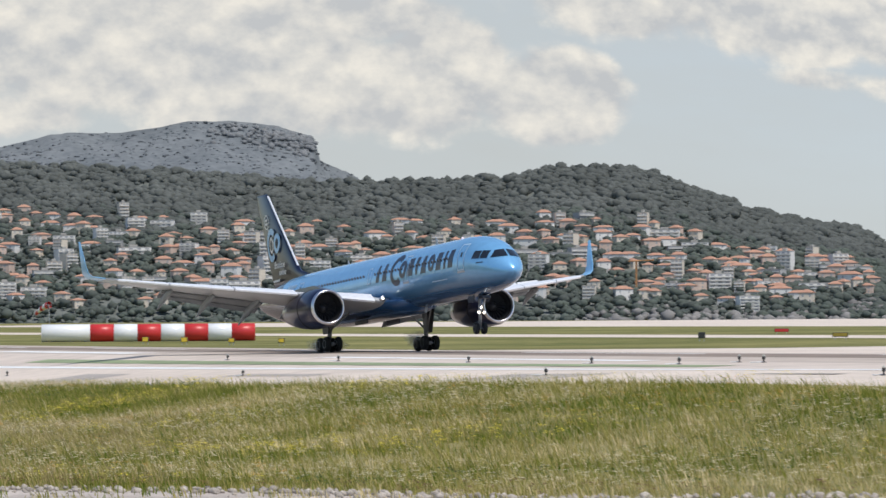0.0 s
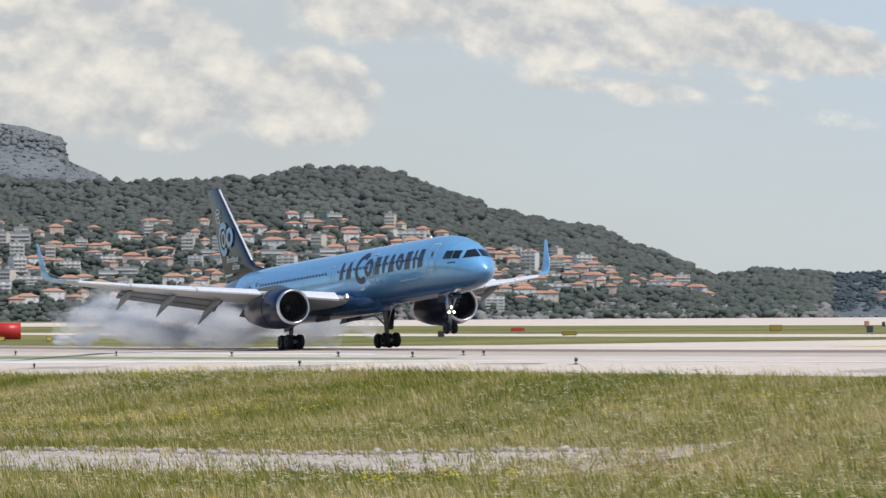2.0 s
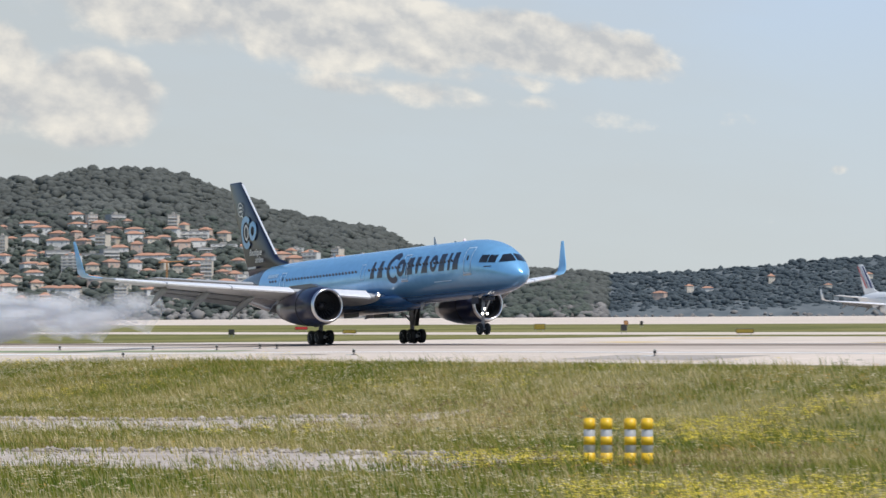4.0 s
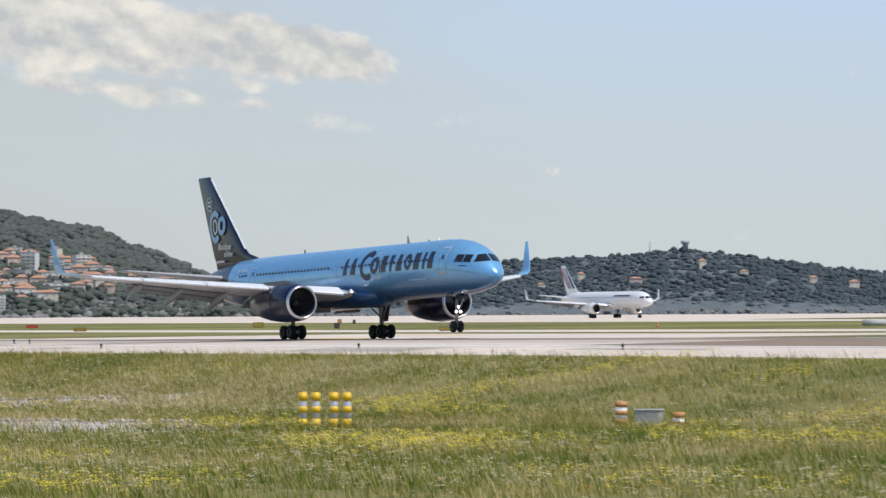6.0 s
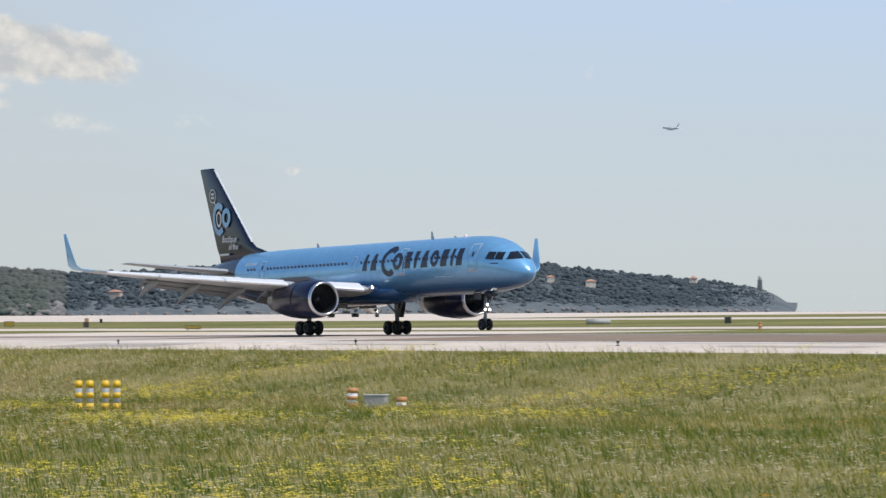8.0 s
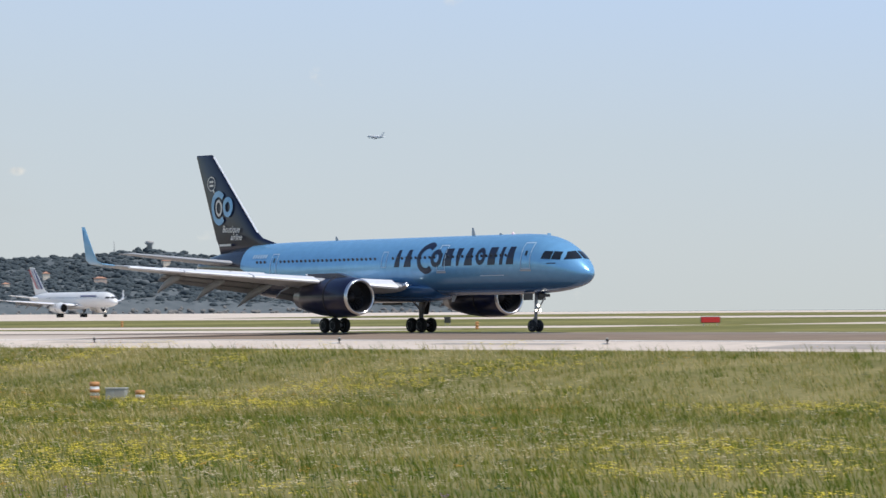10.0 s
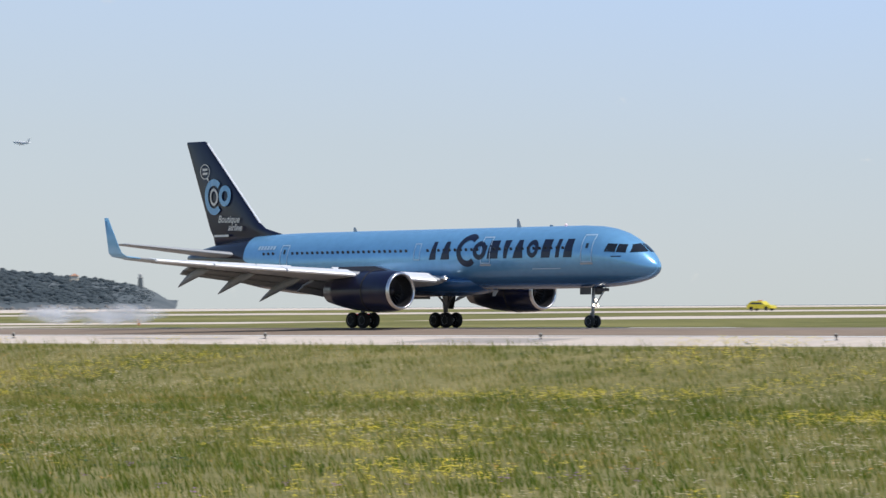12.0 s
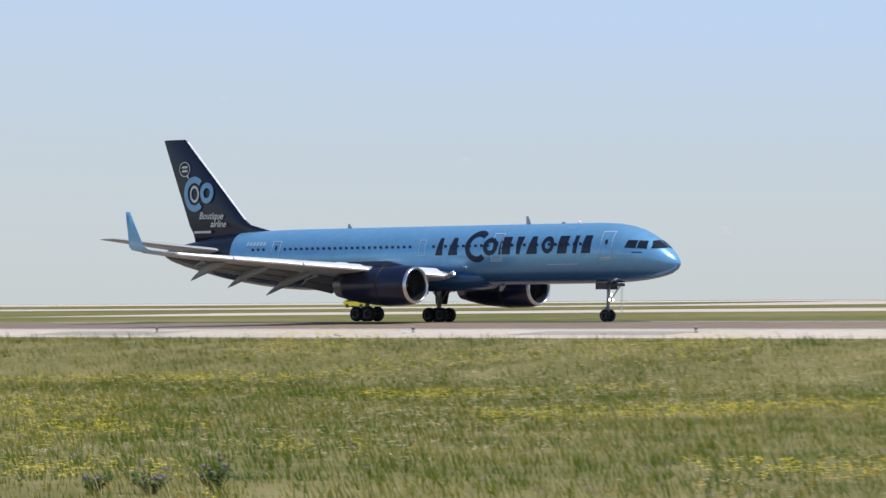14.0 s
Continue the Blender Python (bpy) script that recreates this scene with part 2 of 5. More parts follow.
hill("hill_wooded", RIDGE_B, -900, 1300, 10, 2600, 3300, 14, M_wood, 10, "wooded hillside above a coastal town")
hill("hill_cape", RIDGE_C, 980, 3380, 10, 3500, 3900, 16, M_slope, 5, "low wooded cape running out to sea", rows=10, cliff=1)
hill("mountain", MESA_A, -900, 0, 6, 4100, 4500, -150, M_scrub, 9, "limestone mountain with a cliff edge, paled by painted-in haze", rows=34, power=0.6)

# ---- airliner ----
NOSE = 23.96
STATIONS = [(0.0, 0.03, 3.80, 3.74), (0.1, 0.28, 4.02, 3.52), (0.35, 0.56, 4.30, 3.28), (0.8, 0.90, 4.72, 3.06), (1.25, 1.13, 5.06, 2.94), (1.75, 1.32, 5.38, 2.84), (2.3, 1.48, 5.69, 2.75), (3.05, 1.65, 6.02, 2.66), (3.9, 1.76, 6.25, 2.59), (4.9, 1.84, 6.40, 2.54), (6.5, 1.88, 6.48, 2.50),
            (12, 1.88, 6.49, 2.48), (18, 1.88, 6.49, 2.46), (24, 1.88, 6.49, 2.42), (29, 1.88, 6.49, 2.30), (31, 1.88, 6.48, 2.22), (33, 1.86, 6.48, 2.22), (35, 1.80, 6.46, 2.32), (37, 1.70, 6.42, 2.51), (39, 1.54, 6.34, 2.77), (41, 1.31, 6.18, 3.10), (43, 1.02, 5.92, 3.50), (45, 0.70, 5.58, 3.96), (46.4, 0.44, 5.28, 4.36), (47.05, 0.17, 5.06, 4.66)]


def section(s):
    for a, b in zip(STATIONS, STATIONS[1:]):
        if s <= b[0]:
            k = max(0, (s - a[0]) / (b[0] - a[0]))
            return [p + (q - p) * k for p, q in zip(a, b)]
    return list(STATIONS[-1])


def skin(x, z, side=-1, proud=0.012):
    """A point on the fuselage's side at station x and height z."""
    s, w, top, bot = section(NOSE - x)
    zc, h = (top + bot) / 2, (top - bot) / 2
    u = max(-0.999, min(0.999, (z - zc) / h))
    c = math.sqrt(1 - u * u)
    return (x, side * (w * c + proud * c), z + proud * u)


def foil(xle, chord, y, z, thick, n=12, twist=0.0, up=(0, 0, 1)):
    """An aerofoil ring; its thickness runs along up."""
    ring = []
    for i in range(2 * n):
        a = math.pi * i / n
        k = 0.5 - 0.5 * math.cos(a)             # 0 at the nose, 1 at the tail, and back
        t = 5 * thick * (0.2969 * math.sqrt(k) - 0.126 * k - 0.3516 * k * k + 0.2843 * k ** 3 - 0.1036 * k ** 4) * chord
        t = t * 1.15 if i < n else -t * 0.8
        ring.append((xle - k * chord - up[0] * 0, y + up[1] * t, z + up[2] * t - k * chord * math.sin(twist)))
    return ring


def paint_blue():
    """Glossy two-tone livery: sky blue, with navy on the tail and sweeping forward along the belly; the lower blue also
    carries belly shade.
    """
    m = material("blue_livery", (0.20, 0.47, 0.76), 0.26, metal=0.34, scale=0.3, vary=0.08, coat=0.4)
    nt = m.node_tree
    b = nt.nodes["Principled BSDF"]
    co = nt.nodes.new("ShaderNodeTexCoord")
    sep = nt.nodes.new("ShaderNodeSeparateXYZ")
    nt.links.new(co.outputs["Object"], sep.inputs[0])

    def op(kind, a, c):
        nd = nt.nodes.new("ShaderNodeMath")
        nd.operation = kind
        for k, v in enumerate((a, c)):
            if isinstance(v, (int, float)):
                nd.inputs[k].default_value = v
            else:
                nt.links.new(v, nd.inputs[k])
        return nd.outputs[0]
    low = op("MAXIMUM", op("SUBTRACT", 4.75, sep.outputs["Z"]), 0.0)
    edge = op("ADD", op("MULTIPLY", op("POWER", low, 1.6), 4.2), -15.2)
    fac = nt.nodes.new("ShaderNodeMapRange")
    fac.inputs["From Min"].default_value, fac.inputs["From Max"].default_value = -0.04, 0.04
    nt.links.new(op("SUBTRACT", sep.outputs["X"], edge), fac.inputs["Value"])
    mix = nt.nodes.new("ShaderNodeMix")
    mix.data_type = "RGBA"
    mix.inputs["A"].default_value = (0.007, 0.010, 0.028, 1)
    old = b.inputs["Base Color"].links[0].from_socket
    nt.links.new(fac.outputs[0], mix.inputs["Factor"])
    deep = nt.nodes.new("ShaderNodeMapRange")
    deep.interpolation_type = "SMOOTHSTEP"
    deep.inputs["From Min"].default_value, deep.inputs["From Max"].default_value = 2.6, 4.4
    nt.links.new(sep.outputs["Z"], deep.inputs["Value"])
    two = nt.nodes.new("ShaderNodeMix")              # from the windows to the keel the blue darkens: livery and painted-in belly shade
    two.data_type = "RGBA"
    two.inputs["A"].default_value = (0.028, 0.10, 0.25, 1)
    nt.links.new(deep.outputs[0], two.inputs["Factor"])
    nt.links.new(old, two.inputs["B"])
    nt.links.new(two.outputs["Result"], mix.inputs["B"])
    nt.links.new(mix.outputs["Result"], b.inputs["Base Color"])
    return m


M_blue = paint_blue()
M_sky = material("light_blue_paint", (0.20, 0.44, 0.69), 0.35, scale=0.3, vary=0.04, coat=0.3)
M_navy = material("navy_paint", (0.007, 0.010, 0.036), 0.28, scale=0.3, vary=0.2, spec=0.4, coat=0.2)
M_white = material("white_aircraft_paint", (0.80, 0.80, 0.80), 0.3, scale=0.3, vary=0.03, coat=0.3)
M_wing = material("grey_wing_paint", (0.42, 0.43, 0.45), 0.4, scale=0.4, vary=0.06)
M_slat = material("bare_aluminium", (0.84, 0.85, 0.88), 0.36, metal=0.25, scale=0.5, vary=0.05)
M_chrome = material("polished_inlet_lip", (0.66, 0.66, 0.69), 0.28, metal=1.0, scale=0.5, vary=0.03)
M_flap = material("grey_flap_paint", (0.24, 0.245, 0.255), 0.5, scale=0.5, vary=0.12)
M_dark = material("dark_metal", (0.03, 0.03, 0.033), 0.5, metal=0.4, scale=2, vary=0.3)
M_blade_dark = material("dark_fan_titanium", (0.06, 0.06, 0.065), 0.5, metal=0.5, scale=2, vary=0.2)
M_tyre = material("tyre_rubber", (0.012, 0.012, 0.013), 0.8, scale=4, vary=0.3)
M_rim = material("wheel_rim", (0.62, 0.62, 0.63), 0.4, metal=0.3, scale=3, vary=0.15)
M_gear = material("grey_gear_steel", (0.40, 0.40, 0.41), 0.45, metal=0.4, scale=3, vary=0.15)
M_glass = material("cockpit_glass", (0.008, 0.009, 0.011), 0.06, scale=0.5, vary=0.1, spec=0.7, coat=0.5)
M_pane = material("cabin_window_glass", (0.02, 0.03, 0.045), 0.45, scale=0.5, vary=0.1, spec=0.3)
M_title = material("navy_title_paint", (0.010, 0.016, 0.045), 0.35, scale=0.5, vary=0.1)
M_outline = material("pale_door_outline", (0.42, 0.58, 0.74), 0.4, scale=0.5, vary=0.05)


def glow(name, color, power):
    m = bpy.data.materials.new(name)
    m.use_nodes = True
    b = m.node_tree.nodes["Principled BSDF"]
    b.inputs["Emission Color"].default_value, b.inputs["Emission Strength"].default_value = (*color, 1), power
    return m


M_lamp = glow("landing_lamp", (1.0, 0.9, 0.75), 6.0)
M_beacon = glow("red_beacon", (1.0, 0.05, 0.03), 0.2)


def wheel(r, w, parent, x, y, z):
    tyre = part("tyre", mesh("tyre", *turned([(-w * .5, r * .55), (-w * .5, r * .8), (-w * .42, r * .93), (-w * .2, r), (w * .2, r), (w * .42, r * .93), (w * .5, r * .8), (w * .5, r * .55)], 28, "y"), M_tyre, True), parent, at=pose(x, y, z))
    part("rim", mesh("rim", *turned([(-w * .46, .02), (-w * .42, r * .2), (-w * .34, r * .3), (-w * .46, r * .5), (-w * .52, r * .56), (w * .52, r * .56), (w * .46, r * .5), (w * .34, r * .3), (w * .42, r * .2), (w * .46, .02)], 20, "y"), M_rim, True), tyre)
    return tyre


# half span stations of the wing: y, leading edge x, chord, height, thickness
WING = [(0.0, 7.2, 10.8, 2.95, 0.085), (1.9, 6.1, 9.6, 3.05, 0.085), (4.2, 4.9, 8.3, 3.24, 0.085), (7.4, 3.1, 6.5, 3.48, 0.08), (12.0, -0.1, 4.6, 3.86, 0.082), (16.0, -3.0, 3.0, 4.21, 0.08), (18.4, -4.75, 1.95, 4.46, 0.08), (19.15, -5.2, 1.6, 4.58, 0.09), (19.45, -5.38, 1.4, 4.82, 0.08), (19.58, -5.55, 1.15, 5.3, 0.08), (19.88, -6.25, 0.42, 7.08, 0.07)]


def wing_at(y):
    for a, b in zip(WING, WING[1:]):
        if y <= b[0]:
            k = (y - a[0]) / (b[0] - a[0])
            return [p + (q - p) * k for p, q in zip(a, b)]
    return list(WING[-1])


def panel(name, shape, mat, parent, label="", side=-1, proud=0.016, cell=0.35):
    """A flat outline in (along, up), cut into cells and laid on the fuselage's side."""
    bm = bmesh.new()
    face = bm.faces.new([bm.verts.new((x, 0, z)) for x, z in shape])
    xs = [p[0] for p in shape]
    zs = [p[1] for p in shape]
    for z in steps(min(zs), max(zs), cell)[1:-1]:
        bmesh.ops.bisect_plane(bm, geom=bm.verts[:] + bm.edges[:] + bm.faces[:], plane_co=(0, 0, z), plane_no=(0, 0, 1))
    for v in bm.verts:
        v.co = skin(v.co.x, v.co.z, side, proud)
    me = bpy.data.meshes.new(name)
    bm.to_mesh(me)
    bm.free()
    me.materials.append(mat)
    return part(name, me, parent, label)


def airliner(name, M, blue=True):
    """An airliner standing on its wheels; the origin lies on the ground midway between the main wheels."""
    root = new(name)
    n = 40
    rings = []
    ss = sorted({*[q[0] for q in STATIONS], *steps(7, 31, 1.5), *steps(31, 47, 1)})
    for s in ss:
        _, w, top, bot = section(s)
        zc, h = (top + bot) / 2, (top - bot) / 2
        rings.append([(NOSE - s, w * math.cos(2 * math.pi * i / n), zc + h * math.sin(2 * math.pi * i / n)) for i in range(n)])
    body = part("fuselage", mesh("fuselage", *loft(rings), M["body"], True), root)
    rings = []
    for s, w, d in ((15.0, .5, -.3), (16.2, 1.5, -.15), (18, 1.92, -.08), (21, 2.0, -.05), (26, 2.0, -.05), (30, 1.9, -.1), (32, 1.4, -.2), (33.2, .5, -.35)):
        rings.append([(NOSE - s, w * math.cos(2 * math.pi * i / n), 3.0 + (1.0 + d if math.sin(2 * math.pi * i / n) < 0 else .35) * math.sin(2 * math.pi * i / n) * min(1, w / 1.6)) for i in range(n)])
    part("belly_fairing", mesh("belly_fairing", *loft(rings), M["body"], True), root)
    # fin, rudder, tailplane
    def upright(xle, chord, z, th):
        return [(p[0], p[2], z) for p in foil(xle, chord, 0, 0, th)]
    fin = part("fin", mesh("fin", *loft([upright(NOSE - 36.0, 8.1, 5.75, .05), upright(NOSE - 36.3, 8.0, 6.35, .05), upright(NOSE - 38.5, 6.15, 6.85, .09), upright(NOSE - 39.05, 5.75, 7.2, .10), upright(NOSE - 45.0, 2.3, 13.0, .09), upright(NOSE - 45.2, 2.05, 13.1, .05)]), M["fin"], True), root, "navy tail fin" if blue else "")
    part("leading_edge", mesh("leading_edge", *loft([[(NOSE - s + .06, -.05, z), (NOSE - s + .10, 0, z), (NOSE - s + .06, .05, z), (NOSE - s - .02, .08, z), (NOSE - s - .02, -.08, z)] for s, z in ((39.1, 7.25), (44.95, 12.95))]), M_slat), fin, "bare metal leading edge")
    for sd in (-1, 1):
        part("tailplane", mesh("tailplane", *loft([foil(NOSE - 39.9, 4.7, sd * .3, 4.95, .1), foil(NOSE - 40.3, 4.4, sd * 1.0, 5.02, .1), foil(NOSE - 44.2, 1.9, sd * 7.4, 5.74, .09), foil(NOSE - 44.5, 1.5, sd * 7.6, 5.77, .05)]), M["tail"], True), root)
    for sd in (-1, 1):
        inner = [w for w in WING if w[0] < 18.7]
        wing = part("wing", mesh("wing", *loft([foil(x, c, sd * y, z, t, twist=.02) for y, x, c, z, t in inner]), M_wing, True), root, "grey swept wing")
        part("winglet", mesh("winglet", *loft([foil(x, c, sd * y, z, t * 1.1, up=(0, u, 1 - abs(u))) for (y, x, c, z, t), u in zip(WING[6:], (0, -.3 * sd, -.7 * sd, -.95 * sd, -.95 * sd))]), M["winglet"], True), wing, "upswept winglet")
        # slats, drooped in front of the wing
        for y0, y1 in ((2.6, 5.3), (7.3, 10.9), (11.0, 14.7), (14.8, 17.75)):
            rr = []
            for y in (y0, y1):
                _, x, c, z, t = wing_at(y)
                th = c * t * .62
                rr.append([(x + .32, sd * y, z - .13 - th * .1), (x + .40, sd * y, z - .06), (x + .30, sd * y, z + .04), (x + .02, sd * y, z + th * .45), (x - .45, sd * y, z + th * .95), (x - .42, sd * y, z + th * .75), (x + .0, sd * y, z + .03), (x + .18, sd * y, z - .08)])
            part("slat", mesh("slat", *loft(rr), M_slat, False), wing, "extended bare metal slat")
        # flaps let down behind it
        for y0, y1 in ((2.1, 5.6), (7.5, 14.2)):
            rr, r2 = [], []
            for y in (y0, y1):
                _, x, c, z, t = wing_at(y)
                xt, zt, fc = x - c * .93, z - c * .015, c * .13 + .2
                a = radians(22)
                rr.append([(xt + .1, sd * y, zt + .03), (xt + .2, sd * y, zt - .12), (xt + .05, sd * y, zt - .2), (xt - fc * math.cos(a), sd * y, zt - fc * math.sin(a) - .05), (xt - fc * math.cos(a), sd * y, zt - fc * math.sin(a))])
                xt, zt = xt - fc * math.cos(a) * .98, zt - fc * math.sin(a) - .04
                fc, a = fc * .5, radians(34)
                r2.append([(xt + .05, sd * y, zt + .05), (xt + .08, sd * y, zt - .06), (xt - fc * math.cos(a), sd * y, zt - fc * math.sin(a) - .03), (xt - fc * math.cos(a), sd * y, zt - fc * math.sin(a))])
            part("flap", mesh("flap", *loft(rr), M_flap), wing, "lowered grey flap")
            part("flap", mesh("flap", *loft(r2), M_flap), wing, "lowered grey flap")
        # raised spoilers: thin panels along the rear of the wing's upper face
        for y0, y1 in ((2.6, 4.9), (8.0, 10.2), (10.3, 12.5), (12.6, 14.6)):
            rr = []
            for y in (y0, y1):
                _, x, c, z, t = wing_at(y)
                xh, zh = x - c * .66, z + c * t * .38
                rr.append([(xh, sd * y, zh), (xh - c * .13, sd * y, zh + c * .06), (xh - c * .13, sd * y, zh + c * .06 - .04), (xh, sd * y, zh - .05)])
            part("spoiler", mesh("spoiler", *loft(rr), M_white if blue else M_wing), wing, "raised white spoiler")
        # flap track fairings
        for y in (8.6, 11.4, 14.0):
            _, x, c, z, t = wing_at(y)
            a = Vector((x - c * .45, sd * y, z - c * .05))
            d = Vector((-1, 0, -.34)).normalized()
            L = c * .5 + 1.5
            rr = []
            for k, r in ((0, .03), (.12, .16), (.35, .24), (.65, .22), (.9, .1), (1, .02)):
                p = a + d * L * k + Vector((0, 0, .25 * math.sin(k * 3.1) - .1))
                rr.append([(p.x, p.y + q[0] * .7, p.z + q[1] * 1.25) for q in circle(r, 12)])
            part("flap_fairing", mesh("flap_fairing", *loft(rr), M_flap, True), wing)
        # engine
        ey, ez, ex = sd * 6.27, 2.37, 6.85
        eng = part("engine", mesh("engine", *moved(turned([(-1.4, .8), (-1.35, 1.0), (-.3, 1.02), (.0, 1.08), (-.25, 1.24), (-.8, 1.33), (-1.8, 1.36), (-3.2, 1.33), (-4.6, 1.2), (-5.8, 1.0), (-6.9, .76), (-6.88, .7), (-5.9, .86)], 40, "x"), pose(ex, ey, ez)), M["engine"], True), root)
        part("inlet_lip", mesh("inlet_lip", *loft([[(ex + h, ey + q[0], ez + q[1]) for q in circle(r, 40)] for h, r in ((-.16, 1.222), (-.06, 1.185), (.01, 1.15), (.04, 1.10), (.0, 1.05), (-.08, 1.02), (-.16, 1.0))], caps=False), M_chrome, True), eng, "polished metal inlet ring")
        part("inlet_duct", mesh("inlet_duct", *loft([[(ex + h, ey + q[0], ez + q[1]) for q in circle(r, 40)] for h, r in ((-.155, 1.0), (-.6, .97), (-1.2, .96), (-1.25, .3))], caps=False), M_dark, True), eng)
        part("cowl_band", mesh("cowl_band", *loft([[(ex + h, ey + q[0], ez + q[1]) for q in circle(r, 40)] for h, r in ((-2.55, 1.352), (-2.54, 1.372), (-2.42, 1.376), (-2.41, 1.358))], caps=False), M_dark, True), eng, "dark cowl joint")
        fan = part("fan", mesh("fan", *moved(turned([(-.72, .01), (-.85, .16), (-1.1, .32), (-1.15, .33)], 20, "x"), pose(ex, ey, ez)), M_blade_dark, True), eng)
        blades = []
        for i in range(22):
            a0 = 2 * math.pi * i / 22
            blades.append(([(ex - 1.05, ey + .3 * math.cos(a0), ez + .3 * math.sin(a0)), (ex - 1.2, ey + .3 * math.cos(a0 + .2), ez + .3 * math.sin(a0 + .2)), (ex - 1.2, ey + .95 * math.cos(a0 + .28), ez + .95 * math.sin(a0 + .28)), (ex - 1.0, ey + .95 * math.cos(a0 + .05), ez + .95 * math.sin(a0 + .05))], [(0, 1, 2, 3)]))
        for shape in blades:
            part("blade", mesh("blade", *shape, M_blade_dark), fan)
        pts = [(ex - .9, ez + 1.28), (ex - 2.4, ez + 1.62), (ex - 6.0, ez + 1.6), (ex - 6.3, ez + .8), (ex - 3.0, ez + .9)]
        part("pylon", mesh("pylon", *loft([[(x, ey + o, z) for x, z in pts] for o in (-.2, .2)]), M["engine"]), eng)
        # main leg with a four-wheel bogie
        leg = part("main_gear", mesh("main_gear", *joined(rod((.15, sd * 3.5, 3.1), (0, sd * 3.66, .9), .2, 14, .15), rod((0, sd * 3.66, 1.3), (0, sd * 3.66, .5), .11, 12), rod((-.75, sd * 3.66, .51), (.75, sd * 3.66, .51), .13, 12), rod((.57, sd * 3.15, .51), (.57, sd * 4.17, .51), .08), rod((-.57, sd * 3.15, .51), (-.57, sd * 4.17, .51), .08), rod((.1, sd * 3.6, 1.5), (.2, sd * 2.2, 2.7), .07), rod((.05, sd * 3.66, 1.2), (1.4, sd * 3.5, 2.9), .06)), M_gear, True), root, "grey main undercarriage leg")
        for wx in (-.57, .57):
            for wy in (-.42, .42):
                wheel(.51, .38, leg, wx, sd * 3.66 + wy, .51)
        part("gear_door", mesh("gear_door", *loft([[(.85, sd * 3.95, 2.95), (-.75, sd * 3.95, 2.95), (-.5, sd * 3.86, 1.25), (.5, sd * 3.86, 1.25)], [(.85, sd * 4.01, 2.95), (-.75, sd * 4.01, 2.95), (-.5, sd * 3.92, 1.25), (.5, sd * 3.92, 1.25)]]), M_dark), leg, "dark leg door")
        # landing lamp in the wing root
        lp = part("wing_lamp", mesh("wing_lamp", *moved(turned([(0, .02), (.04, .17), (-.1, .22), (-.35, .15)], 16, "x"), pose(6.55, sd * 2.2, 3.2)), M_chrome, True), wing, "wing root landing lamp")
        part("lens", mesh("lens", *moved(turned([(.045, .07), (.06, .04), (.065, .01)], 14, "x"), pose(6.55, sd * 2.2, 3.2)), M_lamp, True), lp, "lit landing lamp")
    # nose leg
    leg = part("nose_gear", mesh("nose_gear", *joined(rod((18.1, 0, 2.6), (18.0, 0, .5), .11, 12), rod((18.0, -.34, .40), (18.0, .34, .40), .07), rod((18.05, 0, 1.2), (19.2, 0, 2.5), .05), rod((17.9, 0, .95), (17.65, 0, .7), .05), rod((17.65, 0, .7), (17.95, 0, .45), .05)), M_gear, True), root, "grey nose undercarriage leg")
    for wy in (-.27, .27):
        wheel(.40, .26, leg, 18.0, wy, .40)
    for y0 in (-.52, .52):
        part("gear_door", mesh("gear_door", *box(17.4, 18.4, y0 - .03, y0 + .03, 2.1, 2.55, .02), M["door"]), leg, "open nose gear door")
    part("gear_door", mesh("gear_door", *box(18.55, 19.25, -.28, .28, 2.3, 2.5, .03), M["door"]), leg, "open nose gear door")
    for dy, z in ((0, 1.75), (-.18, 1.42), (.18, 1.42)):
        lamp = part("lamp", mesh("lamp", *moved(turned([(-.12, .04), (-.08, .09), (.02, .1)], 16, "x"), pose(18.28, dy, z)), M_gear, True), leg)
        part("lens", mesh("lens", *moved(turned([(.02, .09), (.05, .06), (.055, .01)], 16, "x"), pose(18.28, dy, z)), M_lamp, True), lamp, "lit landing lamp")
    # cockpit panes, laid on the skin
    for sd in (-1, 1):
        for shape in ([(3.25, 4.76), (2.45, 4.72), (2.45, 5.23), (3.08, 5.26)], [(2.38, 4.72), (1.74, 4.68), (1.86, 5.19), (2.38, 5.23)]):
            panel("cockpit_window", [(NOSE - a, z) for a, z in shape], M_glass, body, "dark cockpit side window", sd, .02, .12)
        # the windscreen: one broad pane a side, found on the nose by its width and height
        def station(y, z):
            lo, hi = 0.2, 4.0
            for _ in range(24):
                m = (lo + hi) / 2
                _, w, top, bot = section(m)
                out = (y / w) ** 2 + ((z - (top + bot) / 2) / ((top - bot) / 2)) ** 2 > 1
                lo, hi = (m, hi) if out else (lo, m)
            return hi
        grid, fs = [], []
        for i in range(8):
            for j in range(6):
                a, k = i / 7, j / 5
                y = .07 + (1.06 - .07 - .42 * k) * a
                z = (4.76 - .07 * a) + .5 * k
                grid.append((NOSE - station(y, z) + .025, sd * y, z + .02))
        for i in range(7):
            for j in range(5):
                fs.append((i * 6 + j, i * 6 + j + 1, (i + 1) * 6 + j + 1, (i + 1) * 6 + j))
        part("windscreen", mesh("windscreen", grid, fs, M_glass, True), body, "dark cockpit windscreen")
    return root, body


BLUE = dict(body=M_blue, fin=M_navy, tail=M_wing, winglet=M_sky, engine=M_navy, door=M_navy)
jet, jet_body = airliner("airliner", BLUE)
tagged(jet, "sky-blue twin-engine airliner with navy tail landing on the runway", "airliner")


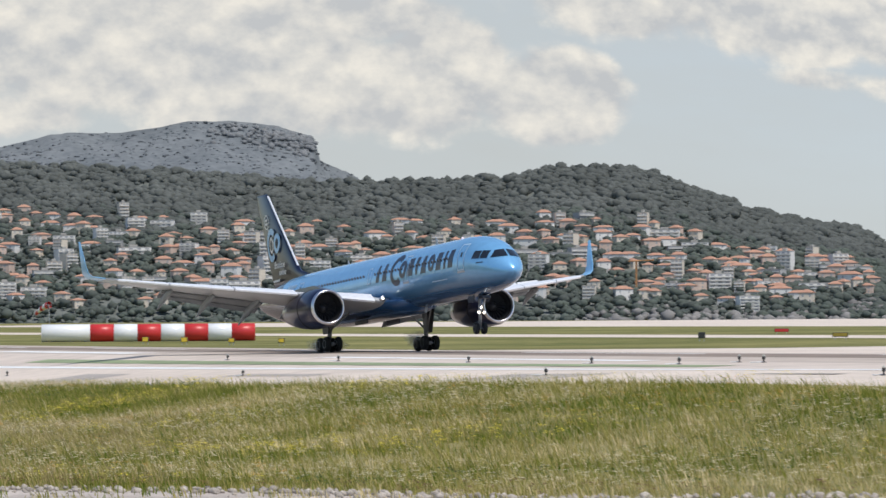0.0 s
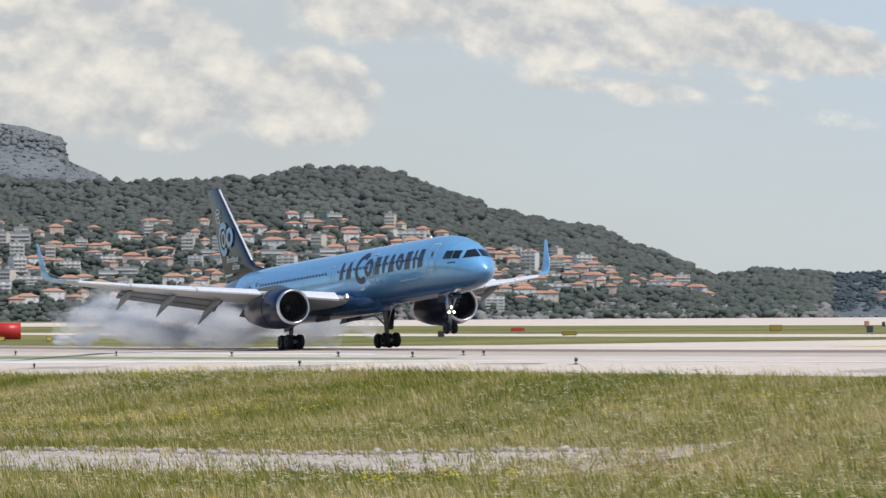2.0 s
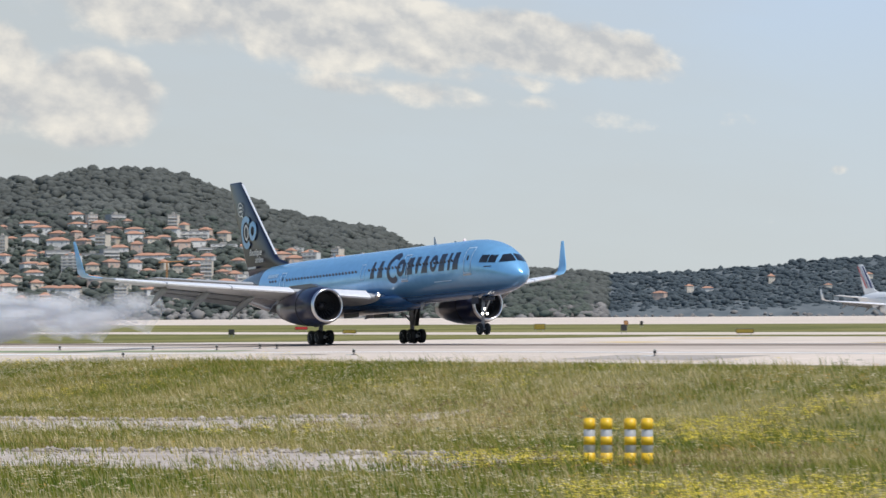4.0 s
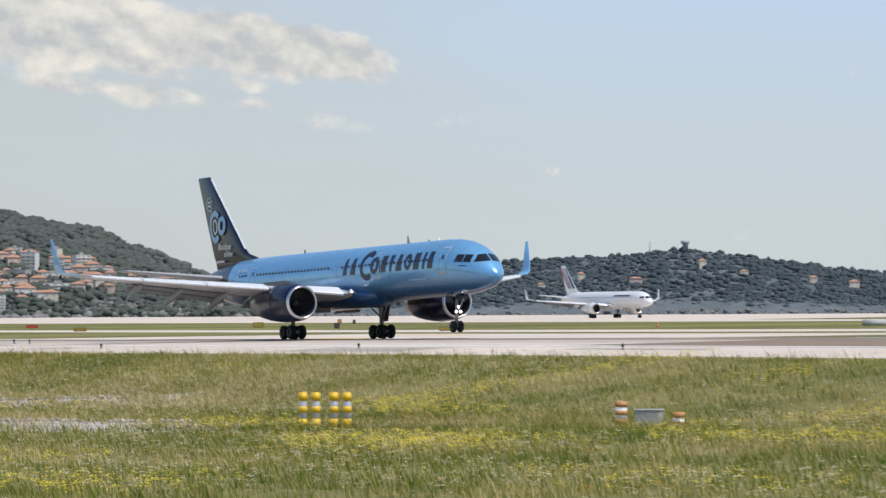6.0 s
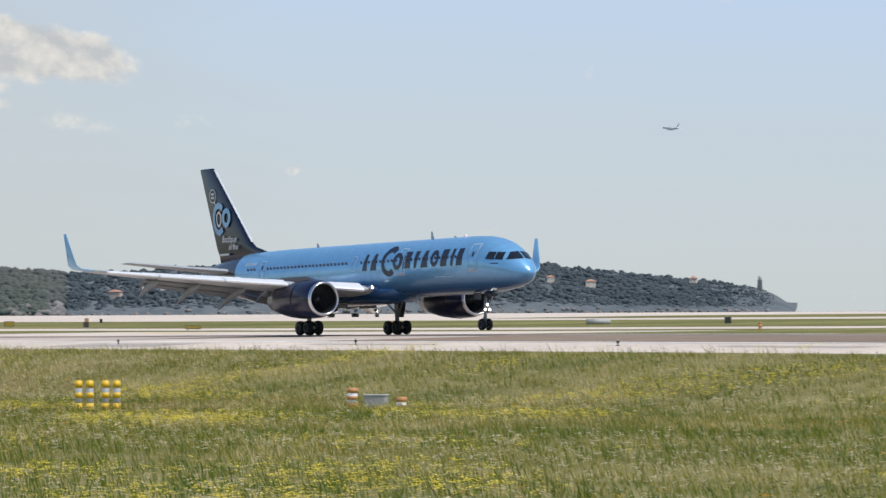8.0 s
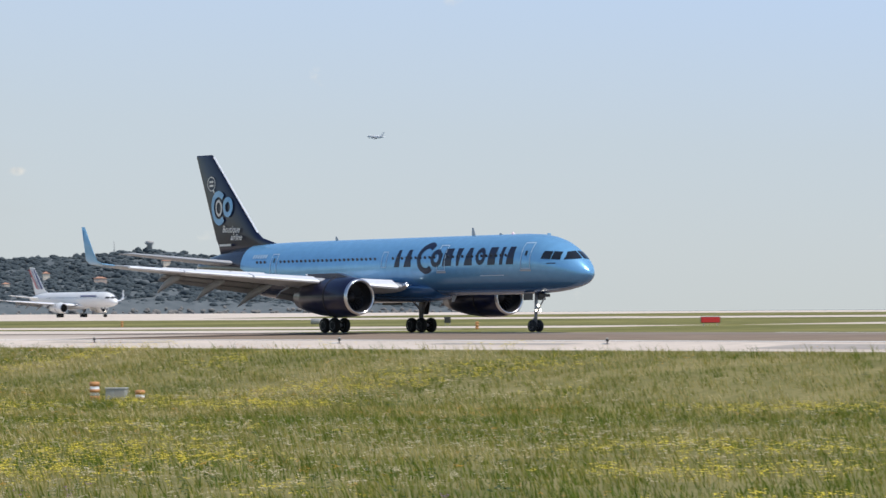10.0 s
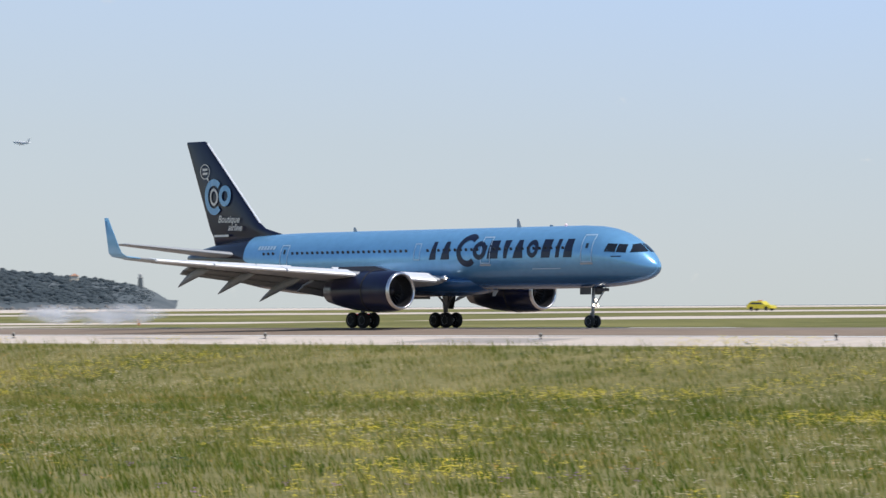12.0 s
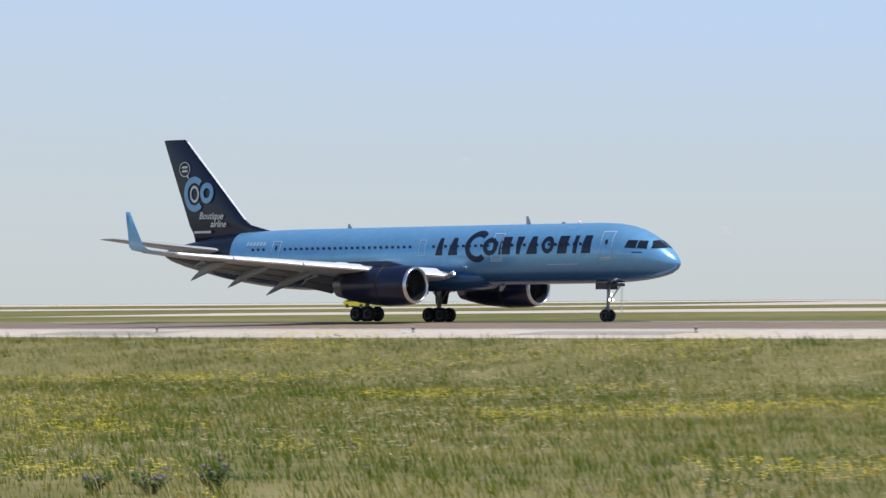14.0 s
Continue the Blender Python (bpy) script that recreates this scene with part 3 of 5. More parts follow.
# ---- sky: a far backdrop of broken cloud ----
def cloud_material():
    m = bpy.data.materials.new("hazy_sky_and_cloud")
    m.use_nodes = True
    nt = m.node_tree
    nt.nodes.remove(nt.nodes["Principled BSDF"])
    outn = nt.nodes["Material Output"]
    uv = nt.nodes.new("ShaderNodeUVMap")

    def val(v, nd, k):
        if isinstance(v, (int, float)):
            nd.inputs[k].default_value = v
        else:
            nt.links.new(v, nd.inputs[k])

    def op(kind, a, c=0.0):
        nd = nt.nodes.new("ShaderNodeMath")
        nd.operation = kind
        val(a, nd, 0), val(c, nd, 1)
        return nd.outputs[0]

    def tex(scale, detail, rough, sx=1.0, sy=1.6, dy=0.0):
        mp = nt.nodes.new("ShaderNodeMapping")
        mp.inputs["Scale"].default_value = (sx, sy, 1)
        mp.inputs["Location"].default_value = (0, dy, 0)
        nt.links.new(uv.outputs[0], mp.inputs["Vector"])
        nz = nt.nodes.new("ShaderNodeTexNoise")
        nz.inputs["Scale"].default_value, nz.inputs["Detail"].default_value, nz.inputs["Roughness"].default_value = scale, detail, rough
        nt.links.new(mp.outputs[0], nz.inputs["Vector"])
        return nz.outputs["Fac"]
    sep = nt.nodes.new("ShaderNodeSeparateXYZ")
    nt.links.new(uv.outputs[0], sep.inputs[0])
    U, W = sep.outputs["X"], sep.outputs["Y"]

    def blob(cu, cw, ru, rw, amp=1.0):
        a = op("DIVIDE", op("SUBTRACT", U, cu), ru)
        c = op("DIVIDE", op("SUBTRACT", W, cw), rw)
        return op("MULTIPLY", op("MAXIMUM", op("SUBTRACT", 1.0, op("ADD", op("MULTIPLY", a, a), op("MULTIPLY", c, c))), -2.5), amp)

    def most(items):
        r = items[0]
        for q in items[1:]:
            r = op("MAXIMUM", r, q)
        return r
    puff = tex(5.2, 11, 0.56, 1.0, 1.25)
    above = tex(5.2, 11, 0.56, 1.0, 1.25, 0.045)
    cumulus = most([blob(-.62, .49, .32, .15), blob(-.34, .46, .32, .17), blob(-.06, .40, .2, .11), blob(.02, .46, .14, .08), blob(.20, .40, .17, .10), blob(-.72, .36, .14, .05, .7), blob(-.2, .52, .3, .06, .8),
                    blob(.62, .605, .62, .11), blob(1.12, .61, .40, .085), blob(.42, .57, .3, .06, .8), blob(1.05, .53, .16, .03, .5), blob(.9, .48, .3, .03, .35), blob(1.875, .383, .045, .02, .55), blob(1.36, .47, .1, .025, .15)])
    mask = nt.nodes.new("ShaderNodeMapRange")
    mask.interpolation_type = "SMOOTHSTEP"
    mask.inputs["From Min"].default_value, mask.inputs["From Max"].default_value = 0.0, 0.36
    mask.inputs["To Max"].default_value = 0.92
    nt.links.new(op("ADD", op("MULTIPLY", cumulus, 0.75), op("MULTIPLY", op("SUBTRACT", puff, 0.5), 1.7)), mask.inputs["Value"])
    # a thin high veil over the town that thins out towards the open sea
    veil = nt.nodes.new("ShaderNodeMapRange")
    veil.inputs["From Min"].default_value, veil.inputs["From Max"].default_value = 0.35, 1.0
    veil.inputs["To Max"].default_value = 0.85
    streak = tex(2.2, 6, 0.6, 0.6, 2.2)
    ramp_u = nt.nodes.new("ShaderNodeMapRange")
    ramp_u.inputs["From Min"].default_value, ramp_u.inputs["From Max"].default_value = 3.4, -0.2
    nt.links.new(U, ramp_u.inputs["Value"])
    nt.links.new(op("MULTIPLY", op("ADD", streak, 0.45), op("ADD", op("MULTIPLY", ramp_u.outputs[0], 0.95), 0.0)), veil.inputs["Value"])
    lit = nt.nodes.new("ShaderNodeMapRange")
    lit.inputs["From Min"].default_value, lit.inputs["From Max"].default_value = -0.10, 0.12
    nt.links.new(op("SUBTRACT", puff, above), lit.inputs["Value"])
    col = nt.nodes.new("ShaderNodeMix")
    col.data_type = "RGBA"
    col.inputs["A"].default_value, col.inputs["B"].default_value = (0.54, 0.555, 0.57, 1), (0.87, 0.83, 0.75, 1)
    nt.links.new(lit.outputs[0], col.inputs["Factor"])

    def emit(c, s):
        e = nt.nodes.new("ShaderNodeEmission")
        e.inputs["Strength"].default_value = s
        if isinstance(c, tuple):
            e.inputs["Color"].default_value = (*c, 1)
        else:
            nt.links.new(c, e.inputs["Color"])
        return e.outputs[0]
    clear = nt.nodes.new("ShaderNodeBsdfTransparent").outputs[0]

    def mixs(f, a, c):
        nd = nt.nodes.new("ShaderNodeMixShader")
        nt.links.new(f, nd.inputs[0]), nt.links.new(a, nd.inputs[1]), nt.links.new(c, nd.inputs[2])
        return nd.outputs[0]
    air = nt.nodes.new("ShaderNodeValToRGB")
    air.color_ramp.elements[0].position, air.color_ramp.elements[1].position = 0.0, 1.0
    air.color_ramp.elements[0].color, air.color_ramp.elements[1].color = (0.575, 0.63, 0.655, 1), (0.50, 0.645, 0.90, 1)
    mid = air.color_ramp.elements.new(0.45)
    mid.color = (0.54, 0.625, 0.72, 1)
    nt.links.new(op("DIVIDE", W, 1.2), air.inputs["Fac"])
    s = mixs(op("ADD", 0.88, 0.0), clear, emit(air.outputs["Color"], 1.0))
    s = mixs(veil.outputs[0], s, emit((0.535, 0.56, 0.555), 1.0))
    s = mixs(mask.outputs[0], s, emit(col.outputs["Result"], 1.0))
    nt.links.new(s, outn.inputs["Surface"])
    return m


xs, ys = steps(-900, 9300, 60), steps(-20, 1320, 60)
V = [tuple(far(X, -Y, 4680)) for X in xs for Y in ys]
n = len(ys)
F = [(i * n + j, (i + 1) * n + j, (i + 1) * n + j + 1, i * n + j + 1) for i in range(len(xs) - 1) for j in range(n - 1)]
me = mesh("backdrop_sky", V, F, cloud_material())
uvl = me.uv_layers.new(name="UVMap")
uvl.data.foreach_set("uv", [c for lp in me.loops for c in (xs[lp.vertex_index // n] / 1000, ys[lp.vertex_index % n] / 1000)])
tagged(new("backdrop_sky", me), "hazy blue sky with broken white cloud", "sky", kind="structure")


# ---- woods: many small lumpy crowns, one mesh for each wood ----
def blob_template(seed, sub=1):
    bm = bmesh.new()
    bmesh.ops.create_icosphere(bm, subdivisions=sub, radius=1.0)
    for v in bm.verts:
        v.co *= 1 + 0.55 * noise.noise(v.co * 1.7 + Vector((seed * 7.1, 0, 0)))
        v.co.z *= 0.8
    v = np.array([tuple(q.co) for q in bm.verts])
    f = np.array([[q.index for q in p.verts] for p in bm.faces])
    bm.free()
    return v, f


def crown_template(seed, n=2):
    """A tree's crown: uneven rounded lumps leaning on one another."""
    rng = random.Random(seed)
    V, F, k = [], [], 0
    for i in range(n):
        v, f = blob_template(seed * 3 + i, 1)
        r = rng.uniform(.55, .8)
        c = np.array([rng.uniform(-.45, .45), rng.uniform(-.45, .45), rng.uniform(-.1, .4)])
        V.append(v * r * np.array([1.1, 1.1, rng.uniform(.8, 1.1)]) + c)
        F.append(f + k)
        k += len(v)
    return np.concatenate(V), np.concatenate(F)


BLOBS = [crown_template(i) for i in range(10)]


def scatter(name, places, sizes, mat, label, templates=BLOBS, category="wood", soft=False):
    """Crowns (or other small shapes) at many places, joined in one mesh of stuff."""
    rng = np.random.default_rng(len(places))
    VV, FF, k = [], [], 0
    for (x, y, z), r in zip(places, sizes):
        v, f = templates[rng.integers(len(templates))]
        a = rng.uniform(0, 6.28)
        c, s = math.cos(a), math.sin(a)
        sx, sz = r * rng.uniform(.8, 1.25), r * rng.uniform(.75, 1.3)
        VV.append(np.stack([x + sx * (c * v[:, 0] - s * v[:, 1]), y + sx * (s * v[:, 0] + c * v[:, 1]), z + sz * v[:, 2]], 1))
        FF.append(f + k)
        k += len(v)
    me = bpy.data.meshes.new(name)
    VV, FF = np.concatenate(VV), np.concatenate(FF)
    me.vertices.add(len(VV))
    me.vertices.foreach_set("co", VV.ravel())
    me.loops.add(FF.size)
    me.loops.foreach_set("vertex_index", FF.ravel().astype(np.int32))
    me.polygons.add(len(FF))
    me.polygons.foreach_set("loop_start", np.arange(0, FF.size, FF.shape[1], dtype=np.int32))
    me.update(calc_edges=True)
    if soft:
        me.polygons.foreach_set("use_smooth", [True] * len(me.polygons))
    me.materials.append(mat)
    return tagged(new(name, me), label, category, kind="stuff")


# Leaf colours washed out to grey-green, standing in for distance haze.
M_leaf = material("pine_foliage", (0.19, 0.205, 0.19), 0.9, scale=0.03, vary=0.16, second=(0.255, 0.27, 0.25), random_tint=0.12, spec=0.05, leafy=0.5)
M_leaf2 = material("hazed_garden_foliage", (0.185, 0.205, 0.19), 0.9, scale=0.03, vary=0.2, second=(0.195, 0.228, 0.19), random_tint=0.15, spec=0.05, leafy=0.5)


def on_hill(ridge, X, k, d_foot, d_top, foot, power=0.8):
    top = curve(ridge, X)
    h = foot + (top - foot) * k ** power
    h += 0 if not ridge is RIDGE_B else 10 * noise.fractal(Vector((X * 0.012, k * 6, d_foot)), 1, 2, 4) * min(1, k * 4) * (1 if k < 0.97 else 0.25)
    return far(X, h, d_foot + (d_top - d_foot) * k)


rng = random.Random(3)
P, S = [], []
for i in range(9500):
    X = rng.uniform(-890, 1290)
    low = 0.50 if X < 0 else (0.55 if X < 500 else 0.62 if X < 900 else 0.12)
    k = low + (1 - low) * rng.random() ** 0.8 * 1.0
    p = on_hill(RIDGE_B, X, min(k, 0.995), 2600, 3300, 14)
    r = rng.uniform(2.4, 5.2)
    P.append((p.x, p.y, p.z + r * 0.1)), S.append(r * 1.15)
scatter("hill_wood", P, S, M_leaf, "haze-greyed green pine wood covering the hilltop", soft=True)
P, S = [], []
for i in range(8000):
    X = rng.uniform(-890, 1250)
    k = rng.uniform(0.0, 0.66)
    p = on_hill(RIDGE_B, X, k, 2600, 3300, 14)
    r = rng.uniform(1.8, 4.8)
    P.append((p.x, p.y, p.z + r * 0.5)), S.append(r)
scatter("garden_trees", P, S, M_leaf2, "haze-greyed green garden trees between the houses", soft=True)
P, S = [], []
for i in range(6500):
    X = rng.uniform(990, 3310)
    k = 0.08 + 0.92 * rng.random()
    p = on_hill(RIDGE_C, X, k, 3500, 3900, 16)
    r = rng.uniform(1.8, 4.2) * min(1, (3400 - X) / 400)
    P.append((p.x, p.y, p.z + r * 0.05)), S.append(r * 1.1)
# Haze over the cape is mixed into this blue-grey leaf colour.
M_cape = material("hazed_cape_pines", (0.125, 0.158, 0.18), 0.9, scale=0.03, vary=0.15, second=(0.165, 0.20, 0.22), random_tint=0.12, spec=0.05, leafy=0.5)
scatter("cape_wood", P, S, M_cape, "wood covering the cape, tinted blue-grey with haze", soft=True)

P, S = [], []
for i in range(2400):
    X = rng.uniform(-890, -60)
    k = 0.3 + 0.69 * rng.random()
    top = curve(MESA_A, X)
    h = -150 + (top + 150) * k ** 0.6 + 9 * noise.fractal(Vector((X * 0.012, k * 6, 4100)), 1, 2, 4) * (1 if k < 0.97 else 0.25)
    p = far(X, h, 4100 + 400 * k)
    P.append((p.x, p.y, p.z - .8)), S.append(rng.uniform(1.0, 2.6))
# Scrub cooled to blue-grey, with the haze of the distance in its colour.
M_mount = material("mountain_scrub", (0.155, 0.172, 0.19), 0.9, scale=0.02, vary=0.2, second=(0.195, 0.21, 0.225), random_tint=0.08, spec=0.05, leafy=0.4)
scatter("mountain_scrub", P, S, M_mount, "scrub on the mountain in haze-greyed colour", category="scrub", soft=True)

# rocks of the shore below the town and the cape
ROCKS = [blob_template(20 + i) for i in range(4)]
P, S = [], []
for i in range(500):
    X = rng.choice((rng.uniform(250, 1290), rng.uniform(760, 1290)))
    k = abs(rng.gauss(0, 0.035)) + (0.16 * rng.random() if X > 780 else 0)
    p = on_hill(RIDGE_B, X, k, 2590, 3300, 14)
    P.append((p.x, p.y, p.z)), S.append(rng.uniform(1.5, 4.5))
for i in range(260):
    X = rng.uniform(1000, 3300)
    p = on_hill(RIDGE_C, X, abs(rng.gauss(0, 0.03)), 3490, 3900, 16)
    P.append((p.x, p.y, p.z)), S.append(rng.uniform(1.0, 3.0))
C, D = [], []
for i in range(170):                             # pale cliff at the mountain's seaward end
    X, k = rng.triangular(-420, -208, -225), rng.triangular(.62, .97, .93)
    top = curve(MESA_A, X)
    p = far(X, -150 + (top + 150) * k ** 0.6, 4095 + 400 * k)
    C.append((p.x, p.y, p.z)), D.append(rng.uniform(1.8, 4.8))
# Limestone tinted towards blue, so the cliff's colour carries the haze too.
M_cliff = material("hazed_limestone_face", (0.165, 0.175, 0.185), 0.9, scale=0.02, vary=0.2, second=(0.215, 0.22, 0.225), bump=0.3)
scatter("mountain_cliff", C, D, M_cliff, "pale limestone cliff on the mountain's edge, tinted with haze", ROCKS, "rocks", True)
scatter("shore_rocks", P, S, M_rock, "pale limestone shore cliffs", ROCKS, "rocks", True)

# ---- town ----
M_wall = [material("cream_render", (0.70, 0.61, 0.50), 0.85, scale=0.1, vary=0.1), material("white_render", (0.74, 0.71, 0.67), 0.85, scale=0.1, vary=0.08), material("pink_render", (0.60, 0.46, 0.38), 0.85, scale=0.1, vary=0.1), material("grey_render", (0.42, 0.41, 0.40), 0.85, scale=0.1, vary=0.1)]
M_tile = material("terracotta_tiles", (0.46, 0.25, 0.17), 0.85, scale=0.3, vary=0.2)
M_flat = material("flat_roof_gravel", (0.40, 0.38, 0.35), 0.9, scale=0.3, vary=0.15)
M_shade = material("dark_window_glass", (0.36, 0.36, 0.37), 0.5, scale=0.3, vary=0.2)
M_balc = material("balcony_concrete", (0.66, 0.63, 0.59), 0.8, scale=0.3, vary=0.08)


def gable(w, d, h, eave=0.5, up=2.2):
    """A hipped roof over a block of that width and depth."""
    x, y = w / 2 + eave, d / 2 + eave
    r = max(0.3, x - y)
    return [(-x, -y, h), (x, -y, h), (x, y, h), (-x, y, h), (-x, -y, h + .25), (x, -y, h + .25), (x, y, h + .25), (-x, y, h + .25), (-r, 0, h + up), (r, 0, h + up)], [(3, 2, 1, 0), (0, 1, 5, 4), (1, 2, 6, 5), (2, 3, 7, 6), (3, 0, 4, 7), (4, 5, 9, 8), (5, 6, 9), (6, 7, 8, 9), (7, 4, 8)]


def villa(w, d, floors, wall):
    root = new("villa")
    h = floors * 3.1 + .4
    walls = part("wall", mesh("wall", *box(-w / 2, w / 2, -d / 2, d / 2, -9, h, .06), wall), root)
    part("roof", mesh("roof", *gable(w, d, h), M_tile), root, "terracotta tiled roof")
    for f in range(floors):
        n = 2
        for i in range(n):
            x = -w / 2 + w * (i + .5) / n
            part("window", mesh_window, walls, at=pose(x, -d / 2 - .03, f * 3.1 + 1.0))
    return root


def flats(w, d, floors, wall):
    root = new("apartment_block")
    h = floors * 3.0 + .6
    walls = part("wall", mesh("wall", *box(-w / 2, w / 2, -d / 2, d / 2, -9, h, .08), wall), root)
    part("roof", mesh("roof", *joined(box(-w / 2 - .3, w / 2 + .3, -d / 2 - .3, d / 2 + .3, h, h + .5, .06), box(-w * .15, w * .1, -d * .2, d * .2, h + .5, h + 2.6, .06)), M_flat), root, "flat roof with a stair head")
    for f in range(floors):
        z = f * 3.0 + .5
        bal = part("balcony", mesh("balcony", *joined(box(-w / 2 + .3, w / 2 - .3, -d / 2 - 1.5, -d / 2, z, z + .2, .02), box(-w / 2 + .3, w / 2 - .3, -d / 2 - 1.5, -d / 2 - 1.4, z + .2, z + 1.1, .02)), M_balc), root)
        n = 3 if w < 25 else 4
        for i in range(n):
            part("window", mesh_french, bal, at=pose(-w / 2 + w * (i + .5) / n, -d / 2 - .03, z + .25))
    return root


mesh_window = mesh("window", *box(-.55, .55, -.04, .03, 0, 1.5, .03), M_shade)
mesh_french = mesh("window", *box(-1.5, 1.5, -.04, .03, 0, 2.2, .03), M_shade)


def town():
    rng = random.Random(11)
    kinds = [(villa(9, 7, 2, M_wall[0]), "small cream villa with a terracotta roof", "villa"), (villa(11, 8, 2, M_wall[2]), "pink villa with a terracotta roof", "villa"), (villa(14, 8, 2, M_wall[1]), "wide white villa with a terracotta roof", "villa"),
             (flats(17, 10, 5, M_wall[1]), "white apartment block with long balconies", "apartment block"), (flats(26, 10, 3, M_wall[1]), "long white apartment block with balconies", "apartment block"), (flats(12, 10, 5, M_wall[0]), "tall cream apartment block with balconies", "apartment block"), (flats(20, 10, 3, M_wall[3]), "grey apartment block with balconies", "apartment block")]
    used, placed = set(), []

    def put(i, X, k, turn, ridge=RIDGE_B, df=2600, dt=3300, foot=14, s=1.0):
        ob, label, cat = kinds[i]
        p = on_hill(ridge, X, k, df, dt, foot)
        d = p - FAR_EYE
        m = pose(p.x, p.y, p.z - .5, 0, 0, math.degrees(math.atan2(d.y, d.x)) - 90 + turn)
        if i not in used:
            used.add(i)
            ob.matrix_basis = m
        else:
            ob = copy_thing(ob, m)
        big = 1.0 if i < 3 else .8
        ob.scale = (big * rng.uniform(.6, 1.1), big * rng.uniform(.8, 1.1), big * rng.uniform(.7, 1.1))
        tagged(ob, label, cat, "houses of the town")
    # known buildings
    for i, X, k in ((3, -409, .60), (5, -366, .45), (4, 712, .22), (6, -560, .42), (4, -520, .36), (3, -690, .42), (4, -640, .44), (2, 130, .55), (4, 470, .46), (3, 518, .18), (5, 560, .17), (6, 740, .42), (6, 800, .42), (4, 700, .36), (2, -60, .6), (5, 375, .55), (3, 20, .33), (4, -200, .30), (6, -100, .26), (6, -480, .20), (4, -330, .16), (4, -690, .12), (2, -600, .2)):
        put(i, X, k, rng.uniform(-12, 12))
        placed.append((X, k))
    tries = 0
    while len(placed) < 360 and tries < 12000:
        tries += 1
        X = rng.uniform(-880, 1010)
        top = .62 if X < 300 else .56 if X < 800 else .48
        k = rng.uniform(.06 if X < 700 else .2, top)
        if X > 820 and abs(k - .45) > .12:
            continue
        if any(abs(X - a) < 15 and abs(k - c) < .04 for a, c in placed):
            continue
        placed.append((X, k))
        put(rng.choices(range(7), (8, 7, 6, 1, 1, 2, 1) if X < 250 else (7, 7, 6, 2, 2, 1, 1))[0], X, k, rng.uniform(-35, 35))
    for i, X, k in ((0, 1494, .5), (2, 1540, .45), (0, 1700, .6), (1, 1180, .5), (0, 1850, .4), (1, 2110, .45), (0, 2619, .55), (0, 2300, .7), (0, 2420, .6), (1, 1420, .35), (0, 3060, .8), (0, 1960, .55), (0, 2740, .5)):
        put(i, X, k, rng.uniform(-35, 35), RIDGE_C, 3500, 3900, 16)


town()


# ---- meadow ----
def grass_material():
    """Blades from fresh green to straw, in drifts across the field."""
    m = bpy.data.materials.new("meadow_blades")
    m.use_nodes = True
    nt = m.node_tree
    b = nt.nodes["Principled BSDF"]
    b.inputs["Roughness"].default_value = 0.9
    b.inputs["Specular IOR Level"].default_value = 0.04
    co = nt.nodes.new("ShaderNodeTexCoord")
    geo = nt.nodes.new("ShaderNodeNewGeometry")
    n1 = nt.nodes.new("ShaderNodeTexNoise")
    n1.inputs["Scale"].default_value, n1.inputs["Detail"].default_value = 0.09, 4
    n2 = nt.nodes.new("ShaderNodeTexNoise")
    n2.inputs["Scale"].default_value, n2.inputs["Detail"].default_value = 0.6, 3
    for q in (n1, n2):
        nt.links.new(co.outputs["Object"], q.inputs["Vector"])

    def op(kind, a, c):
        nd = nt.nodes.new("ShaderNodeMath")
        nd.operation = kind
        for k, v in enumerate((a, c)):
            if isinstance(v, (int, float)):
                nd.inputs[k].default_value = v
            else:
                nt.links.new(v, nd.inputs[k])
        return nd.outputs[0]
    f = op("ADD", op("MULTIPLY", op("SUBTRACT", n1.outputs["Fac"], 0.5), 1.8), op("MULTIPLY", op("SUBTRACT", n2.outputs["Fac"], 0.5), 0.9))
    sep = nt.nodes.new("ShaderNodeSeparateXYZ")
    nt.links.new(co.outputs["Object"], sep.inputs[0])
    along = nt.nodes.new("ShaderNodeMapRange")           # fresher growth along the runway's far half
    along.inputs["From Min"].default_value, along.inputs["From Max"].default_value = -70, 40
    along.inputs["To Min"].default_value, along.inputs["To Max"].default_value = 0.12, -0.10
    nt.links.new(sep.outputs["X"], along.inputs["Value"])
    f = op("ADD", op("ADD", f, along.outputs[0]), op("MULTIPLY", geo.outputs["Random Per Island"], 0.75))
    r = nt.nodes.new("ShaderNodeValToRGB")
    el = r.color_ramp.elements
    el[0].position, el[0].color = 0.0, (0.105, 0.17, 0.024, 1)
    el[1].position, el[1].color = 1.0, (0.84, 0.69, 0.42, 1)
    for p, c in ((0.3, (0.235, 0.255, 0.045, 1)), (0.55, (0.38, 0.325, 0.095, 1)), (0.8, (0.58, 0.47, 0.20, 1))):
        e = el.new(p)
        e.color = c
    nt.links.new(f, r.inputs["Fac"])
    nt.links.new(r.outputs["Color"], b.inputs["Base Color"])
    tr = nt.nodes.new("ShaderNodeBsdfTranslucent")
    nt.links.new(r.outputs["Color"], tr.inputs["Color"])
    mx = nt.nodes.new("ShaderNodeMixShader")
    mx.inputs[0].default_value = 0.45
    nt.links.new(b.outputs[0], mx.inputs[1]), nt.links.new(tr.outputs[0], mx.inputs[2])
    nt.links.new(mx.outputs[0], nt.nodes["Material Output"].inputs["Surface"])
    return m


# stretches of the gravel track: middle, and how far it runs either way
TRACKS = [(-95.0, -66.5, -75.0, 17.0, 8.4), (-47.5, -75.3, -34.0, 6.0, 7.4)]


